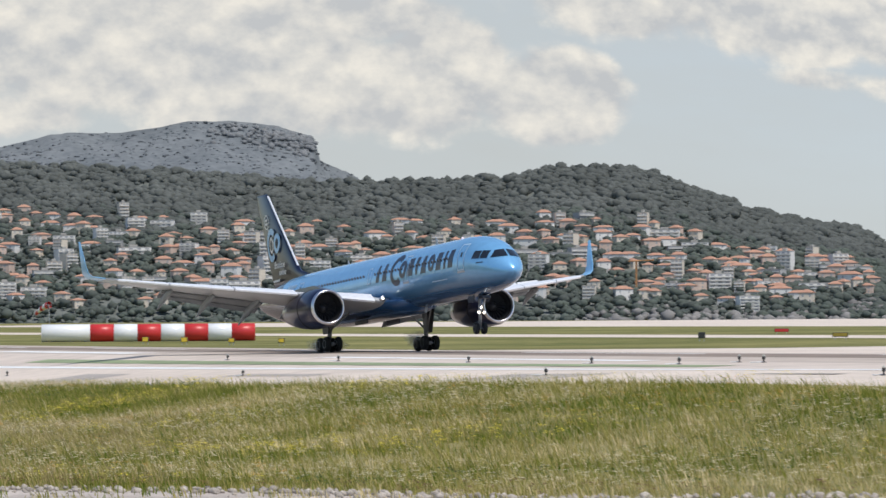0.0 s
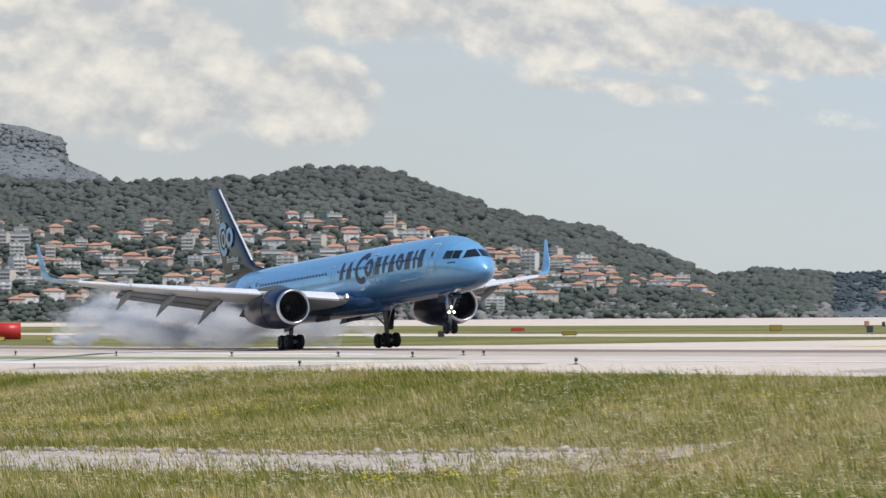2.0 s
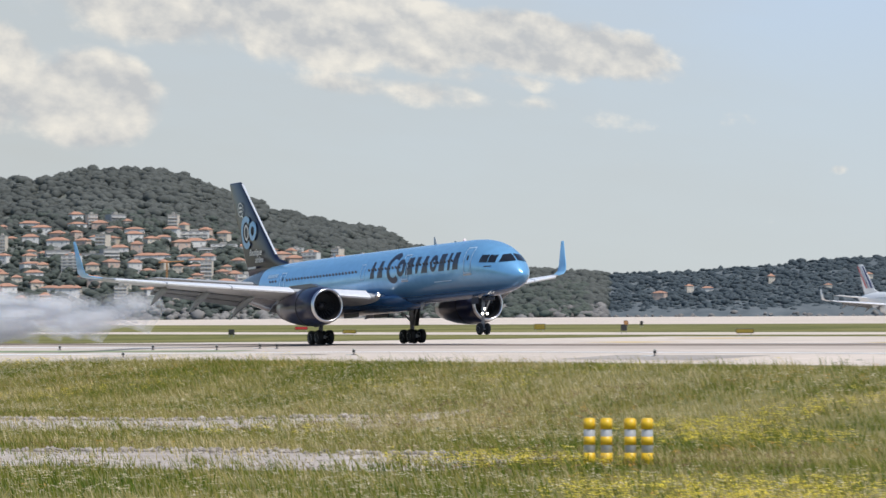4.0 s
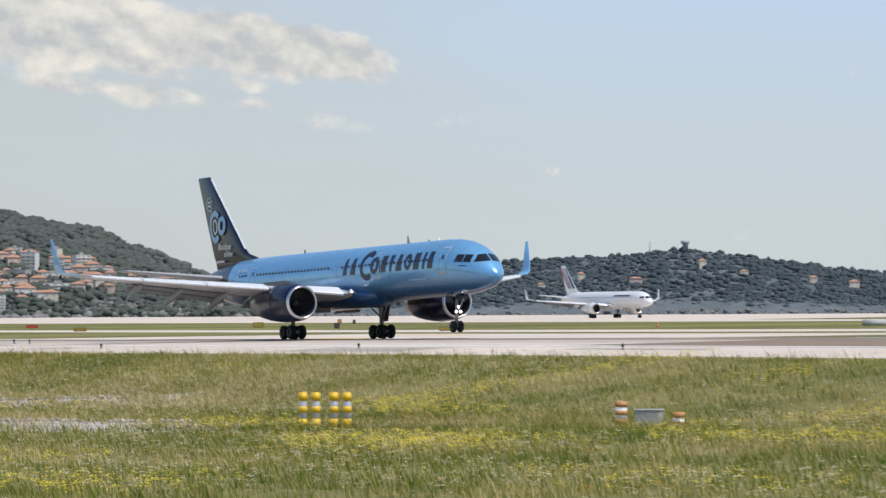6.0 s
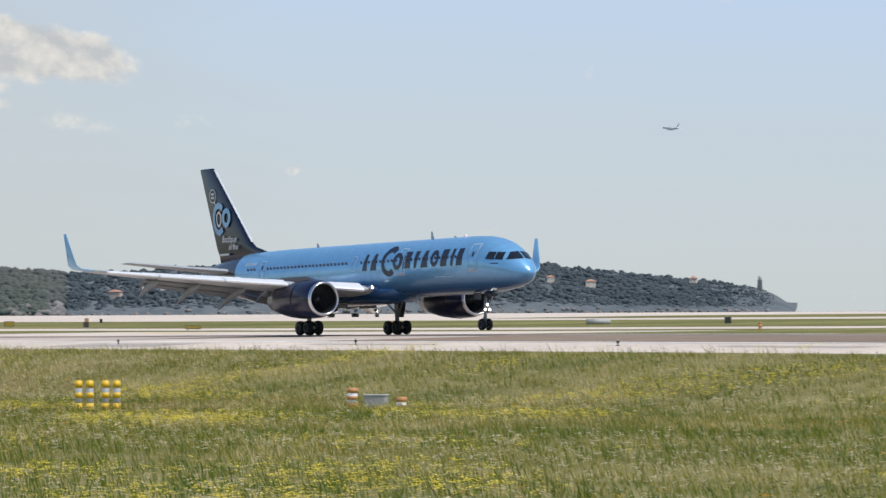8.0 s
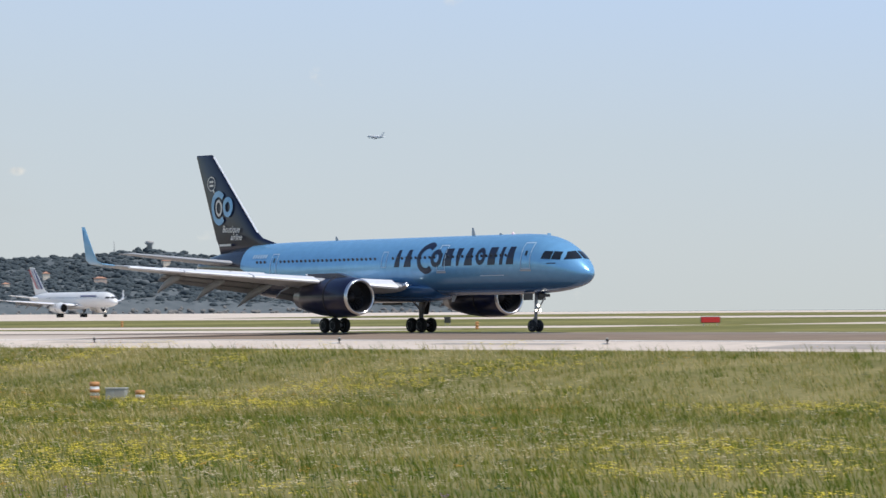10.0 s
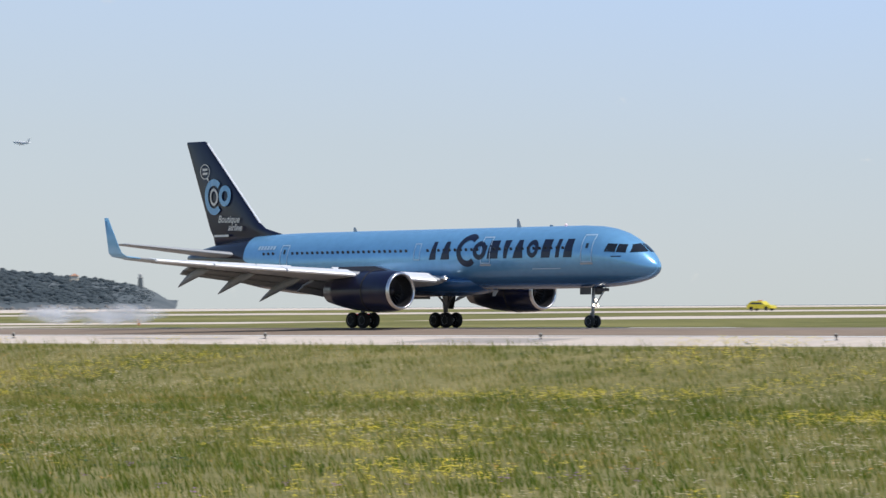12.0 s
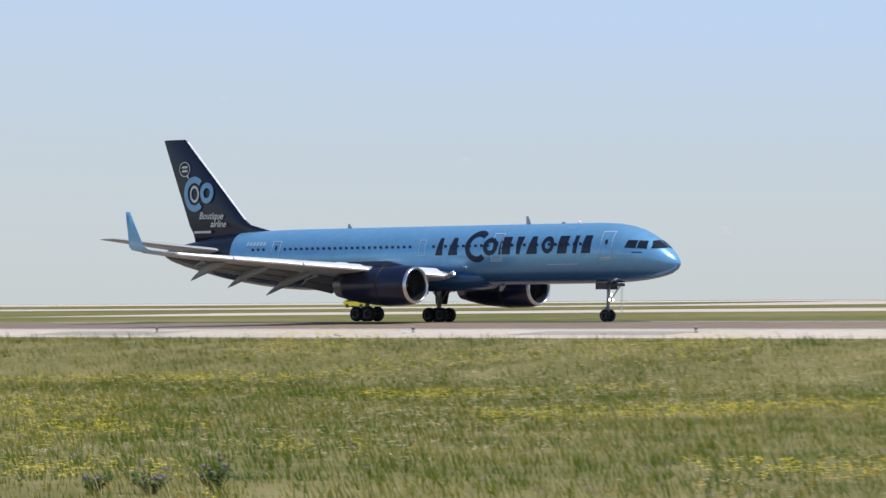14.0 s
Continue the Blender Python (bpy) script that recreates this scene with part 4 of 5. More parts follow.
def bare(x, y):
    """True on the gravel track through the meadow."""
    for cx, cy, u0, u1, half in TRACKS:
        u = (x - cx) * 0.766 + (y - cy) * 0.643          # along the track
        v = -(x - cx) * 0.643 + (y - cy) * 0.766         # across it
        if u0 < u < u1 + 4 * noise.noise(Vector((v * 0.3, 5, 0))) and abs(v + 1.2 * noise.noise(Vector((u * 0.12, 0, 0)))) < half:
            return True
    return False


def low_edge(x):
    return min(-54.0, -78 - 0.37 * (x + 97))


def field(name, count, seed, hmin, hmax, width, mat, label, where=lambda x, y: True, blades=7, lean=0.28, category="grass", spread=0.22):
    rng = np.random.default_rng(seed)
    pts = []
    while len(pts) < count:
        x = rng.uniform(-262, 150)
        lo = low_edge(x)
        y = rng.uniform(max(lo, -178), -32.6)
        if x > 55 + (-31 - y) * 0.95:
            continue
        if not where(x, y):
            continue
        pts.append((x, y, ground_z(x, y)))
    base = np.repeat(np.array(pts), blades, 0)
    n = len(base)
    base[:, :2] += rng.normal(0, spread, (n, 2))
    h = rng.uniform(hmin, hmax, n)
    a = rng.uniform(0, 2 * np.pi, n)
    side = np.stack([np.cos(a), np.sin(a), np.zeros(n)], 1) * (width * rng.uniform(.6, 1.4, n))[:, None]
    # wind bends the blades one way, with some scatter
    top = np.stack([-lean * h * 0.5 + rng.normal(0, .3, n) * h, -lean * h * .8 + rng.normal(0, .3, n) * h, h], 1)
    mid = top * np.array([.35, .35, .58])
    V = np.empty((n, 5, 3))
    V[:, 0], V[:, 1] = base - side, base + side
    V[:, 2], V[:, 3] = base + mid + side * .8, base + mid - side * .8
    V[:, 4] = base + top
    k = np.arange(n)[:, None] * 5
    quads = (k + np.array([0, 1, 2, 3])).astype(np.int32)
    tris = (k + np.array([3, 2, 4])).astype(np.int32)
    me = bpy.data.meshes.new(name)
    me.vertices.add(n * 5)
    me.vertices.foreach_set("co", V.ravel())
    me.loops.add(n * 7)
    me.loops.foreach_set("vertex_index", np.concatenate([quads.ravel(), tris.ravel()]))
    me.polygons.add(n * 2)
    me.polygons.foreach_set("loop_start", np.concatenate([np.arange(n, dtype=np.int32) * 4, n * 4 + np.arange(n, dtype=np.int32) * 3]))
    me.update(calc_edges=True)
    me.materials.append(mat)
    return tagged(new(name, me), label, category, kind="stuff")


M_blade = grass_material()
THISTLES = [(110.0, -139.0, .8), (109.2, -140.4, .55), (107.9, -141.0, .45)]
M_straw = material("pale_seed_heads", (0.66, 0.57, 0.40), 0.7, scale=0.3, vary=0.25, random_tint=0.3)
M_flower = material("yellow_petals", (0.86, 0.70, 0.06), 0.6, scale=0.5, vary=0.15, random_tint=0.2)
M_orange = material("orange_petals", (0.70, 0.33, 0.02), 0.6, scale=0.5, vary=0.15)
M_violet = material("violet_petals", (0.36, 0.16, 0.42), 0.6, scale=0.5, vary=0.15)
M_weed = material("dark_weed_leaves", (0.05, 0.095, 0.025), 0.7, scale=1.0, vary=0.3, random_tint=0.3)


def thick(x, y):
    return not bare(x, y)


field("meadow_grass", 62000, 1, 0.12, 0.38, 0.0125, M_blade, "wind-blown green and straw-coloured meadow grass", thick)
field("tall_grass", 9000, 2, 0.4, 0.72, 0.013, M_blade, "taller wind-blown grass stalks in the meadow", thick, blades=5, lean=0.4)
M_dry = material("dry_straw_blades", (0.42, 0.33, 0.13), 0.85, scale=0.3, vary=0.3, second=(0.62, 0.50, 0.26), random_tint=0.3, spec=0.05, leafy=0.4)
field("dry_grass", 4200, 6, 0.25, 0.6, 0.013, M_dry, "dry straw-coloured grass bent by the wind", lambda x, y: thick(x, y) and y < low_edge(x) + 8 + 5 * noise.noise(Vector((x * .1, y * .1, 2))), blades=6, lean=0.45)
field("track_grass", 500, 5, 0.15, 0.4, 0.015, M_blade, "sparse grass tufts on the gravel track", bare, blades=8)


def petal_template(seed):
    rng = random.Random(seed)
    V, F = [], []
    for i in range(5):
        c = Vector((rng.uniform(-1, 1), rng.uniform(-1, 1), rng.uniform(-.7, .7)))
        for a in (0, 2.1, 4.2):
            k = len(V)
            d = Vector((math.cos(a + i), math.sin(a + i), .35)) * .42
            V += [tuple(c), tuple(c + d + Vector((-d.y, d.x, 0)) * .4), tuple(c + d - Vector((-d.y, d.x, 0)) * .4)]
            F.append((k, k + 1, k + 2))
    return np.array(V), np.array(F)


PETALS = [petal_template(i) for i in range(4)]


def strew(name, count, seed, where, zmin, zmax, rmin, rmax, mat, label, templates=None, category="flowers"):
    rng = random.Random(seed)
    P, S = [], []
    tries = 0
    while len(P) < count and tries < count * 60:
        tries += 1
        x = rng.uniform(-262, 150)
        y = rng.uniform(max(low_edge(x), -178), -31.5)
        if x > 55 + (-31 - y) * 0.95 or bare(x, y) or rng.random() > where(x, y):
            continue
        P.append((x, y, ground_z(x, y) + rng.uniform(zmin, zmax))), S.append(rng.uniform(rmin, rmax))
    return scatter(name, P, S, mat, label, templates or PETALS, category)


def drift(scale, seed, lo, gain):
    return lambda x, y: max(0.0, min(1.0, (noise.noise(Vector((x * scale, y * scale * 1.1, seed))) - lo) * gain))


strew("seed_heads", 20000, 21, drift(.05, 3.3, -.3, 1.6), .24, .55, .06, .13, M_straw, "pale grass seed heads in the meadow")
late = drift(.075, 9.1, .16, 5.0)
strew("yellow_flowers", 8500, 22, lambda x, y: late(x, y) * (1.0 if x > -60 else .15), .30, .62, .08, .17, M_flower, "drifts of yellow wild flowers in the grass")
strew("orange_flowers", 1600, 23, drift(.09, 5.7, .1, 3.0), .2, .45, .07, .13, M_orange, "scattered orange wild flowers")
strew("violet_flowers", 160, 24, lambda x, y: 1.0 if x > 60 and y < -110 else 0.0, .3, .55, .08, .15, M_violet, "a few violet thistle flowers")
M_russet = material("russet_dock_leaves", (0.22, 0.115, 0.055), 0.8, scale=1.0, vary=0.3, random_tint=0.3)


def fringe(x, y):
    """Thick along the rims of the gravel, thinning outward."""
    for cx, cy, u0, u1, half in TRACKS:
        u, v = (x - cx) * 0.766 + (y - cy) * 0.643, -(x - cx) * 0.643 + (y - cy) * 0.766
        if u0 < u < u1 + 16 and half - 1 < abs(v) < half + 2.5 or u1 < u < u1 + 14 and abs(v) < half:
            return 0.9
    return 0.0


strew("russet_weeds", 900, 27, fringe, .08, .28, .10, .22, M_russet, "low russet-brown weeds beside the gravel", None, "weeds")
strew("green_weeds", 1100, 25, drift(.06, 14.2, .12, 3.0), .12, .32, .12, .26, M_weed, "dark green broad-leaved weeds", None, "weeds")



def thistle(x, y, height, seed):
    """A bushy weed: stems, broad dark leaves, small violet heads."""
    rng = random.Random(seed)
    root = new("thistle")
    stems, leaves, heads = [], [], []
    for i in range(16):
        a, r, h = rng.uniform(0, 6.28), rng.uniform(.05, .55), height * rng.uniform(.55, 1.0)
        tip = Vector((r * math.cos(a), r * math.sin(a), h))
        stems.append(rod((tip.x * .15, tip.y * .15, 0), tip, .012, 5, .006))
        for k in range(9):
            q = tip * rng.uniform(.3, .98)
            b, n = rng.uniform(0, 6.28), rng.uniform(.09, .19)
            d, w = Vector((math.cos(b), math.sin(b), rng.uniform(-.2, .5))) * n, Vector((-math.sin(b), math.cos(b), 0)) * n * .34
            leaves.append(([q, q + d * .5 + w, q + d, q + d * .5 - w, q + d * .5 + Vector((0, 0, .03))], [(0, 1, 4), (1, 2, 4), (2, 3, 4), (3, 0, 4)]))
        if i % 4 == 1:
            heads.append(moved(turned([(0, .012), (.03, .035), (.06, .04), (.085, .02)], 8), Matrix.Translation(tip)))
    part("stems", mesh("stems", *joined(*stems), M_weed), root)
    part("leaves", mesh("leaves", *joined(*leaves), M_weed), root, "dark green jagged leaves")
    part("flower_heads", mesh("flower_heads", *joined(*heads), M_violet, True), root, "small violet flower heads")
    root.matrix_basis = pose(x, y, ground_z(x, y))
    tagged(root, "bushy dark green thistle with violet flowers", "thistle", "thistles of the meadow")


for i, (x, y, h) in enumerate(THISTLES):
    thistle(x, y, h, 60 + i)

# gravel track: a bare bed with stones
M_gravel = material("dusty_gravel", (0.44, 0.38, 0.335), 0.95, scale=1.2, vary=0.2, second=(0.58, 0.51, 0.45), bump=0.6, spec=0.08)
M_stone = material("pale_stones", (0.36, 0.31, 0.265), 0.95, scale=3, vary=0.3, second=(0.54, 0.475, 0.41), random_tint=0.35)
rng = random.Random(8)
P, S = [], []
for cx, cy, u0, u1, half in TRACKS:
    V, F = [], []
    us, vs = steps(u0, u1 + 4, 1.5), steps(-half - .7, half + .7, 1.3)
    for u in us:
        for v in vs:
            w = v - 1.2 * noise.noise(Vector((u * 0.12, 0, 0)))
            x, y = cx + u * 0.766 - w * 0.643, cy + u * 0.643 + w * 0.766
            V.append((x, y, ground_z(x, y) + 0.05 - 0.07 * (abs(v) / (half + .7)) ** 2 + 0.02 * noise.noise(Vector((x, y, 0)))))
    n = len(vs)
    F = [(i * n + j, (i + 1) * n + j, (i + 1) * n + j + 1, i * n + j + 1) for i in range(len(us) - 1) for j in range(n - 1)]
    tagged(new("gravel_track", mesh("gravel_track", V, F, M_gravel)), "bare dusty gravel track through the meadow", "track", kind="structure")
    for i in range(int((u1 - u0) * 28)):
        u, v = rng.uniform(u0, u1), rng.choice((rng.gauss(half - 1.4, 1.0), rng.uniform(-half, half)))
        w = v - 1.2 * noise.noise(Vector((u * 0.12, 0, 0)))
        x, y = cx + u * 0.766 - w * 0.643, cy + u * 0.643 + w * 0.766
        if abs(v) < half + .5:
            P.append((x, y, ground_z(x, y) + .05)), S.append(rng.uniform(.03, .11) * (1.25 if v > half - 2.4 else .6))
scatter("track_stones", P, S, M_stone, "loose pale stones along the gravel track", ROCKS, "stones")


# ---- the airliner's markings and fittings ----
def ring_panel(name, cx, cz, r1, r2, mat, parent, label="", a0=0.0, a1=360.0, stretch=1.0, lay=None, n=28):
    V, F = [], []
    for i in range(n + 1):
        a = radians(a0 + (a1 - a0) * i / n)
        for r in (r1, (r1 + r2) / 2, r2):
            V.append((cx + r * math.cos(a) * stretch, cz + r * math.sin(a)))
    V = [lay(x, z) if lay else skin(x, z, -1, 0.017) for x, z in V]
    for i in range(n):
        for j in (0, 1):
            F.append((i * 3 + j, i * 3 + j + 1, (i + 1) * 3 + j + 1, (i + 1) * 3 + j))
    return part(name, mesh(name, V, F, mat), parent, label)


def slab(x0, x1, z0, z1, slant=0.16):
    return [(x0, z0), (x1, z0), (x1 + slant, z1), (x0 + slant, z1)]


# title across the forward fuselage, as plain blocks and rings
Z0, Z1 = 4.44, 5.60
for x0, x1, foot, head in ((4.5, 5.25, 1.0, .5), (5.6, 6.6, 1.0, .45), (10.05, 11.25, 1.0, .85), (11.5, 12.2, .5, 1.0), (12.5, 13.6, 1.0, .45), (15.1, 16.15, .9, .9), (16.5, 16.9, 1.0, 1.0), (17.2, 18.1, 1.0, .8)):
    xm, w = (x0 + x1) / 2, (x1 - x0) / 2 * .86
    panel("title_block", [(xm - w * foot, Z0), (xm + w * foot, Z0), (xm + .12 + w * head, Z1), (xm + .12 - w * head, Z1)], M_title, jet_body)
ring_panel("title_ring", 14.4, 5.02, .26, .57, M_title, jet_body, "small navy ring of the title", 0, 360, .92)
ring_panel("title_ring", 8.25, 5.0, .66, 1.06, M_title, jet_body, "large navy ring of the title", 50, 310, 1.0)
ring_panel("title_ring", 9.4, 4.98, .28, .60, M_title, jet_body, "small navy ring of the title", 0, 360, 1.05)
panel("maker_mark", slab(21.25, 21.95, 4.42, 4.49, .02), M_title, jet_body)
panel("belly_mark", slab(14.3, 16.9, 3.72, 3.78, .02), M_outline, jet_body)

# cabin windows
win = mesh("cabin_window", *loft([[(.115 * c, -.006, .17 * s) for c, s in ((1, .5), (.6, 1), (-.6, 1), (-1, .5), (-1, -.5), (-.6, -1), (.6, -1), (1, -.5))], [(.115 * c, .02, .17 * s) for c, s in ((1, .5), (.6, 1), (-.6, 1), (-1, .5), (-1, -.5), (-.6, -1), (.6, -1), (1, -.5))]]), M_pane)
x = 17.2
while x > -13.2:
    if not any(abs(x - q) < .75 for q in (10.0, 3.3, -10.5)):
        for sd in (-1, 1):
            p = skin(x, 4.98, sd, .0)
            part("cabin_window", win, jet_body, at=pose(*p, -16 * sd, 0, 0))
    x -= .535

# doors: outlines laid on the skin, with a sill and a small pane
def door(x0, x1, z0, z1, w=.07, sill=True):
    d = panel("door", [(x0 + .0, z0), (x0 + w, z0), (x0 + w, z1), (x0, z1)], M_outline, jet_body, "pale outlined cabin door")
    for shape in ([(x1 - w, z0), (x1, z0), (x1, z1), (x1 - w, z1)], [(x0 + w, z0), (x1 - w, z0), (x1 - w, z0 + w), (x0 + w, z0 + w)], [(x0 + w, z1 - w), (x1 - w, z1 - w), (x1 - w, z1), (x0 + w, z1)]):
        panel("door_frame", shape, M_outline, d)
    if sill:
        panel("door_sill", [(x0 - .05, z0 - .14), (x1 + .05, z0 - .14), (x1 + .05, z0 - .03), (x0 - .05, z0 - .03)], M_wing, d, "worn metal door sill")
        xm = (x0 + x1) / 2
        panel("door_pane", [(xm - .1, 5.0), (xm + .1, 5.0), (xm + .1, 5.3), (xm - .1, 5.3)], M_pane, d)


door(18.8, 19.76, 4.12, 5.86)
door(9.5, 10.44, 4.12, 5.86)
door(3.0, 3.62, 4.42, 5.52, .06, False)
door(-10.9, -10.05, 4.12, 5.62)
# a light band along the windows of the aft cabin's registration, as bars
for x in steps(-13.6, -11.9, .36):
    panel("registration_bar", slab(x, x + .24, 5.32, 5.58, .06), M_outline, jet_body)

# tail emblem: rings, speech bubble, and small writing on the fin
def on_fin(x, z):
    t = (z - 7.2) / 5.8
    le, ch = NOSE - (39.05 + 5.95 * t), 5.75 - 3.45 * t
    k = max(.02, min(.98, (le - x) / ch))
    th = (.10 - .01 * t) * ch * 5 * (0.2969 * math.sqrt(k) - 0.126 * k - 0.3516 * k * k + 0.2843 * k ** 3 - 0.1036 * k ** 4)
    return (x, -th * 1.17 - .03, z)


fin_ob = next(o for o in jet.children if o.name.startswith("fin"))
ring_panel("emblem_ring", -20.05, 9.15, .80, 1.26, M_sky, fin_ob, "large light blue ring", 48, 312, .92, on_fin)
ring_panel("emblem_ring", -18.75, 9.2, .36, .74, M_sky, fin_ob, "small light blue ring", 0, 360, .92, on_fin)
M_cream = material("cream_marking", (0.72, 0.70, 0.66), 0.5, scale=0.5, vary=0.05)
ring_panel("emblem_burst", -20.05, 9.15, .42, .62, M_cream, fin_ob, "small cream sunburst ring", 0, 360, .8, on_fin, 16)
ring_panel("speech_bubble", -21.1, 10.95, .47, .54, M_cream, fin_ob, "outlined speech bubble", 0, 360, 1.1, on_fin)
part("bubble_tail", mesh("bubble_tail", [on_fin(a, b) for a, b in ((-20.95, 10.46), (-20.72, 10.56), (-20.62, 10.22))], [(0, 1, 2)], M_cream), fin_ob)
for z in (11.02, 10.74):
    part("writing_bar", mesh("writing_bar", [on_fin(a, b) for a, b in slab(-21.4, -20.8, z, z + .16, .03)], [(0, 1, 2, 3)], M_cream), fin_ob)
part("writing_bar", mesh("writing_bar", [on_fin(a, b) for a, b in slab(-20.2, -18.3, 6.34, 6.5, .03)], [(0, 1, 2, 3)], M_cream), fin_ob)


def words(text, size, x, z, slope):
    cu = bpy.data.curves.new("writing", "FONT")
    cu.body, cu.size, cu.shear, cu.offset = text, size, 0.35, 0.012
    tmp = bpy.data.objects.new("writing", cu)
    scene.collection.objects.link(tmp)
    me = bpy.data.meshes.new_from_object(tmp.evaluated_get(bpy.context.evaluated_depsgraph_get()))
    bpy.data.objects.remove(tmp)
    for v in me.vertices:
        v.co = Vector(on_fin(x + v.co.x, z + v.co.y + slope * v.co.x))
    me.materials.clear()
    me.materials.append(M_cream)
    me.name = "writing"
    return part("writing", me, fin_ob, "cream handwritten lettering")


words("Boutique", .70, -19.6, 7.36, -.02)
words("airline", .66, -18.35, 6.78, -.02)

# aerials and beacon on the spine, tail skid, probes
for x, h in ((11.2, .55), (14.3, .12), (-5, .3)):
    part("aerial", mesh("aerial", *loft([[(x + .25, -.02, 6.44), (x - .2, -.02, 6.44), (x - .2, .02, 6.44), (x + .25, .02, 6.36)], [(x - .02, -.01, 6.46 + h), (x - .2, -.01, 6.46 + h), (x - .2, .01, 6.46 + h), (x - .02, .01, 6.46 + h)]]), M_wing), jet)
part("beacon", mesh("beacon", *moved(turned([(0, .11), (.08, .1), (.16, .05), (.17, .01)], 14), pose(15.6, 0, 6.47)), M_beacon, True), jet, "red anti-collision beacon")
part("tail_skid", mesh("tail_skid", *rod((-9.6, 0, 2.9), (-10.2, 0, 2.35), .09), M_gear), jet)
part("belly_aerial", mesh("belly_aerial", *loft([[(9.2, -.02, 2.43), (8.7, -.02, 2.43), (8.7, .02, 2.43), (9.2, .02, 2.43)], [(8.9, -.01, 2.05), (8.65, -.01, 2.05), (8.65, .01, 2.05), (8.9, .01, 2.05)]]), M_wing), jet)
for sd in (-1, 1):
    part("keel_door", mesh("keel_door", *box(-1.2, 1.2, sd * 1.2 - .04, sd * 1.2 + .04, 1.9, 2.2, .03), M_navy), jet, "open belly gear door")


# ---- airfield things ----
WHITE = dict(body=M_white, fin=M_white, tail=M_white, winglet=M_white, engine=M_white, door=M_white)
other, other_body = airliner("parked_airliner", WHITE, False)
tagged(other, "white airliner with striped tail on the outer taxiway", "airliner")
other.scale = (0.79, 0.83, 0.86)
other.matrix_basis = pose(-612, 330, ground_z(-612, 330), 0, 0, -3) @ Matrix.Diagonal((0.79, 0.83, 0.86, 1))
M_red = material("red_stripe_paint", (0.55, 0.03, 0.03), 0.4, scale=0.5, vary=0.05)
M_deep = material("dark_blue_stripe_paint", (0.02, 0.03, 0.14), 0.4, scale=0.5, vary=0.05)
ofin = next(o for o in other.children if o.name.startswith("fin"))
for x, mat, w in ((-17.6, M_deep, .9), (-18.9, M_deep, .45), (-20.2, M_red, .8)):
    part("tail_stripe", mesh("tail_stripe", [on_fin(a, b) for a, b in ((x - 3.6, 12.6), (x - 3.6 + w * .6, 12.6), (x + 1.2 + w, 7.4), (x + 1.2, 7.4))], [(0, 1, 2, 3)], mat), ofin, "slanting tail stripe")
panel("title_bar", slab(7.5, 16.0, 5.25, 5.6, .1), M_deep, other_body)
for x in steps(-11, 17, .9):
    part("cabin_window", win, other_body, at=pose(*skin(x, 4.98, -1, .0), 16, 0, 0))

# the far airliner in the air
climber = copy_thing(other, pose(0, 0, 900))
climber.name = "climbing_airliner"
climber.scale = (0.5, 0.52, 0.68)
tagged(climber, "small white airliner climbing in the distance", "airliner")

# edge lamps along the near side of the runway
M_lampbody = material("dark_lamp_housing", (0.03, 0.03, 0.03), 0.5, scale=3, vary=0.2)
M_lens = material("lamp_glass", (0.5, 0.5, 0.45), 0.1, scale=3, vary=0.1)
M_cable = material("cable_sheath", (0.12, 0.11, 0.10), 0.7, scale=3, vary=0.2)


def edge_lamp():
    root = new("edge_lamp")
    root.scale = (0.7, 0.7, 0.7)
    part("base", mesh("base", *turned([(0, .19), (.03, .19), (.05, .15), (.05, .05)], 18), M_lampbody, True), root)
    part("stem", mesh("stem", *turned([(.05, .05), (.22, .045)], 12), M_lampbody, True), root)
    part("housing", mesh("housing", *turned([(.20, .07), (.23, .11), (.38, .12), (.42, .09)], 18), M_lampbody, True), root)
    part("lens", mesh("lens", *turned([(.42, .09), (.50, .075), (.54, .03)], 18), M_lens, True), root)
    part("cable", mesh("cable", *joined(rod((-.05, 0, .06), (-.35, -.1, .03), .035, 8), rod((-.35, -.1, .03), (-.62, .05, .02), .035, 8), rod((-.62, .05, .02), (-.95, .1, .02), .03, 8))), root)
    root.children[-1].data.materials.append(M_cable)
    return tagged(root, "dark runway edge lamp with a coiled cable", "runway lamp", "runway edge lamps")


lamp0 = edge_lamp()
spots = [(x, -26.0) for x in (-270, -218, -173, -139, -104.8, -76.6, -50.6, -26.4, -3.4, 18.0, 39.1, 60)] + [(x, -16.8) for x in (-249.5, -228, -206.6, -189.4, -178.6)] + [(-176.7, -14.5), (-174.0, -14.5)]
for i, (x, y) in enumerate(spots):
    m = pose(x, y, ground_z(x, y), 0, 0, 30 * i % 70)
    if i == 0:
        lamp0.matrix_basis = m @ Matrix.Diagonal((0.7, 0.7, 0.7, 1))
    else:
        copy_thing(lamp0, m)

# striped bollards
M_amber = material("yellow_reflective_plastic", (0.80, 0.50, 0.02), 0.4, scale=2, vary=0.08)
M_band = material("grey_reflective_band", (0.42, 0.43, 0.45), 0.35, scale=2, vary=0.1)
M_faded = material("faded_orange_plastic", (0.55, 0.26, 0.10), 0.6, scale=2, vary=0.15)


def bollard(h, r, a, b):
    root = new("bollard")
    part("post", mesh("post", *turned([(0, r * 1.02), (h * .9, r), (h * .9 + .01, r * .6)], 20), b, True), root)
    for z0, z1 in ((.0, .25), (.42, .60), (.76, .97)):
        part("stripe", mesh("stripe", *turned([(h * z0, r * 1.04), (h * z0, r * 1.09), (h * z1, r * 1.09), (h * z1, r * 1.0)], 20), a, True), root)
    part("cap", mesh("cap", *turned([(h * .95, r * 1.09), (h * .985, r * .98), (h, r * .6), (h, .01)], 20), a, True), root)
    return root


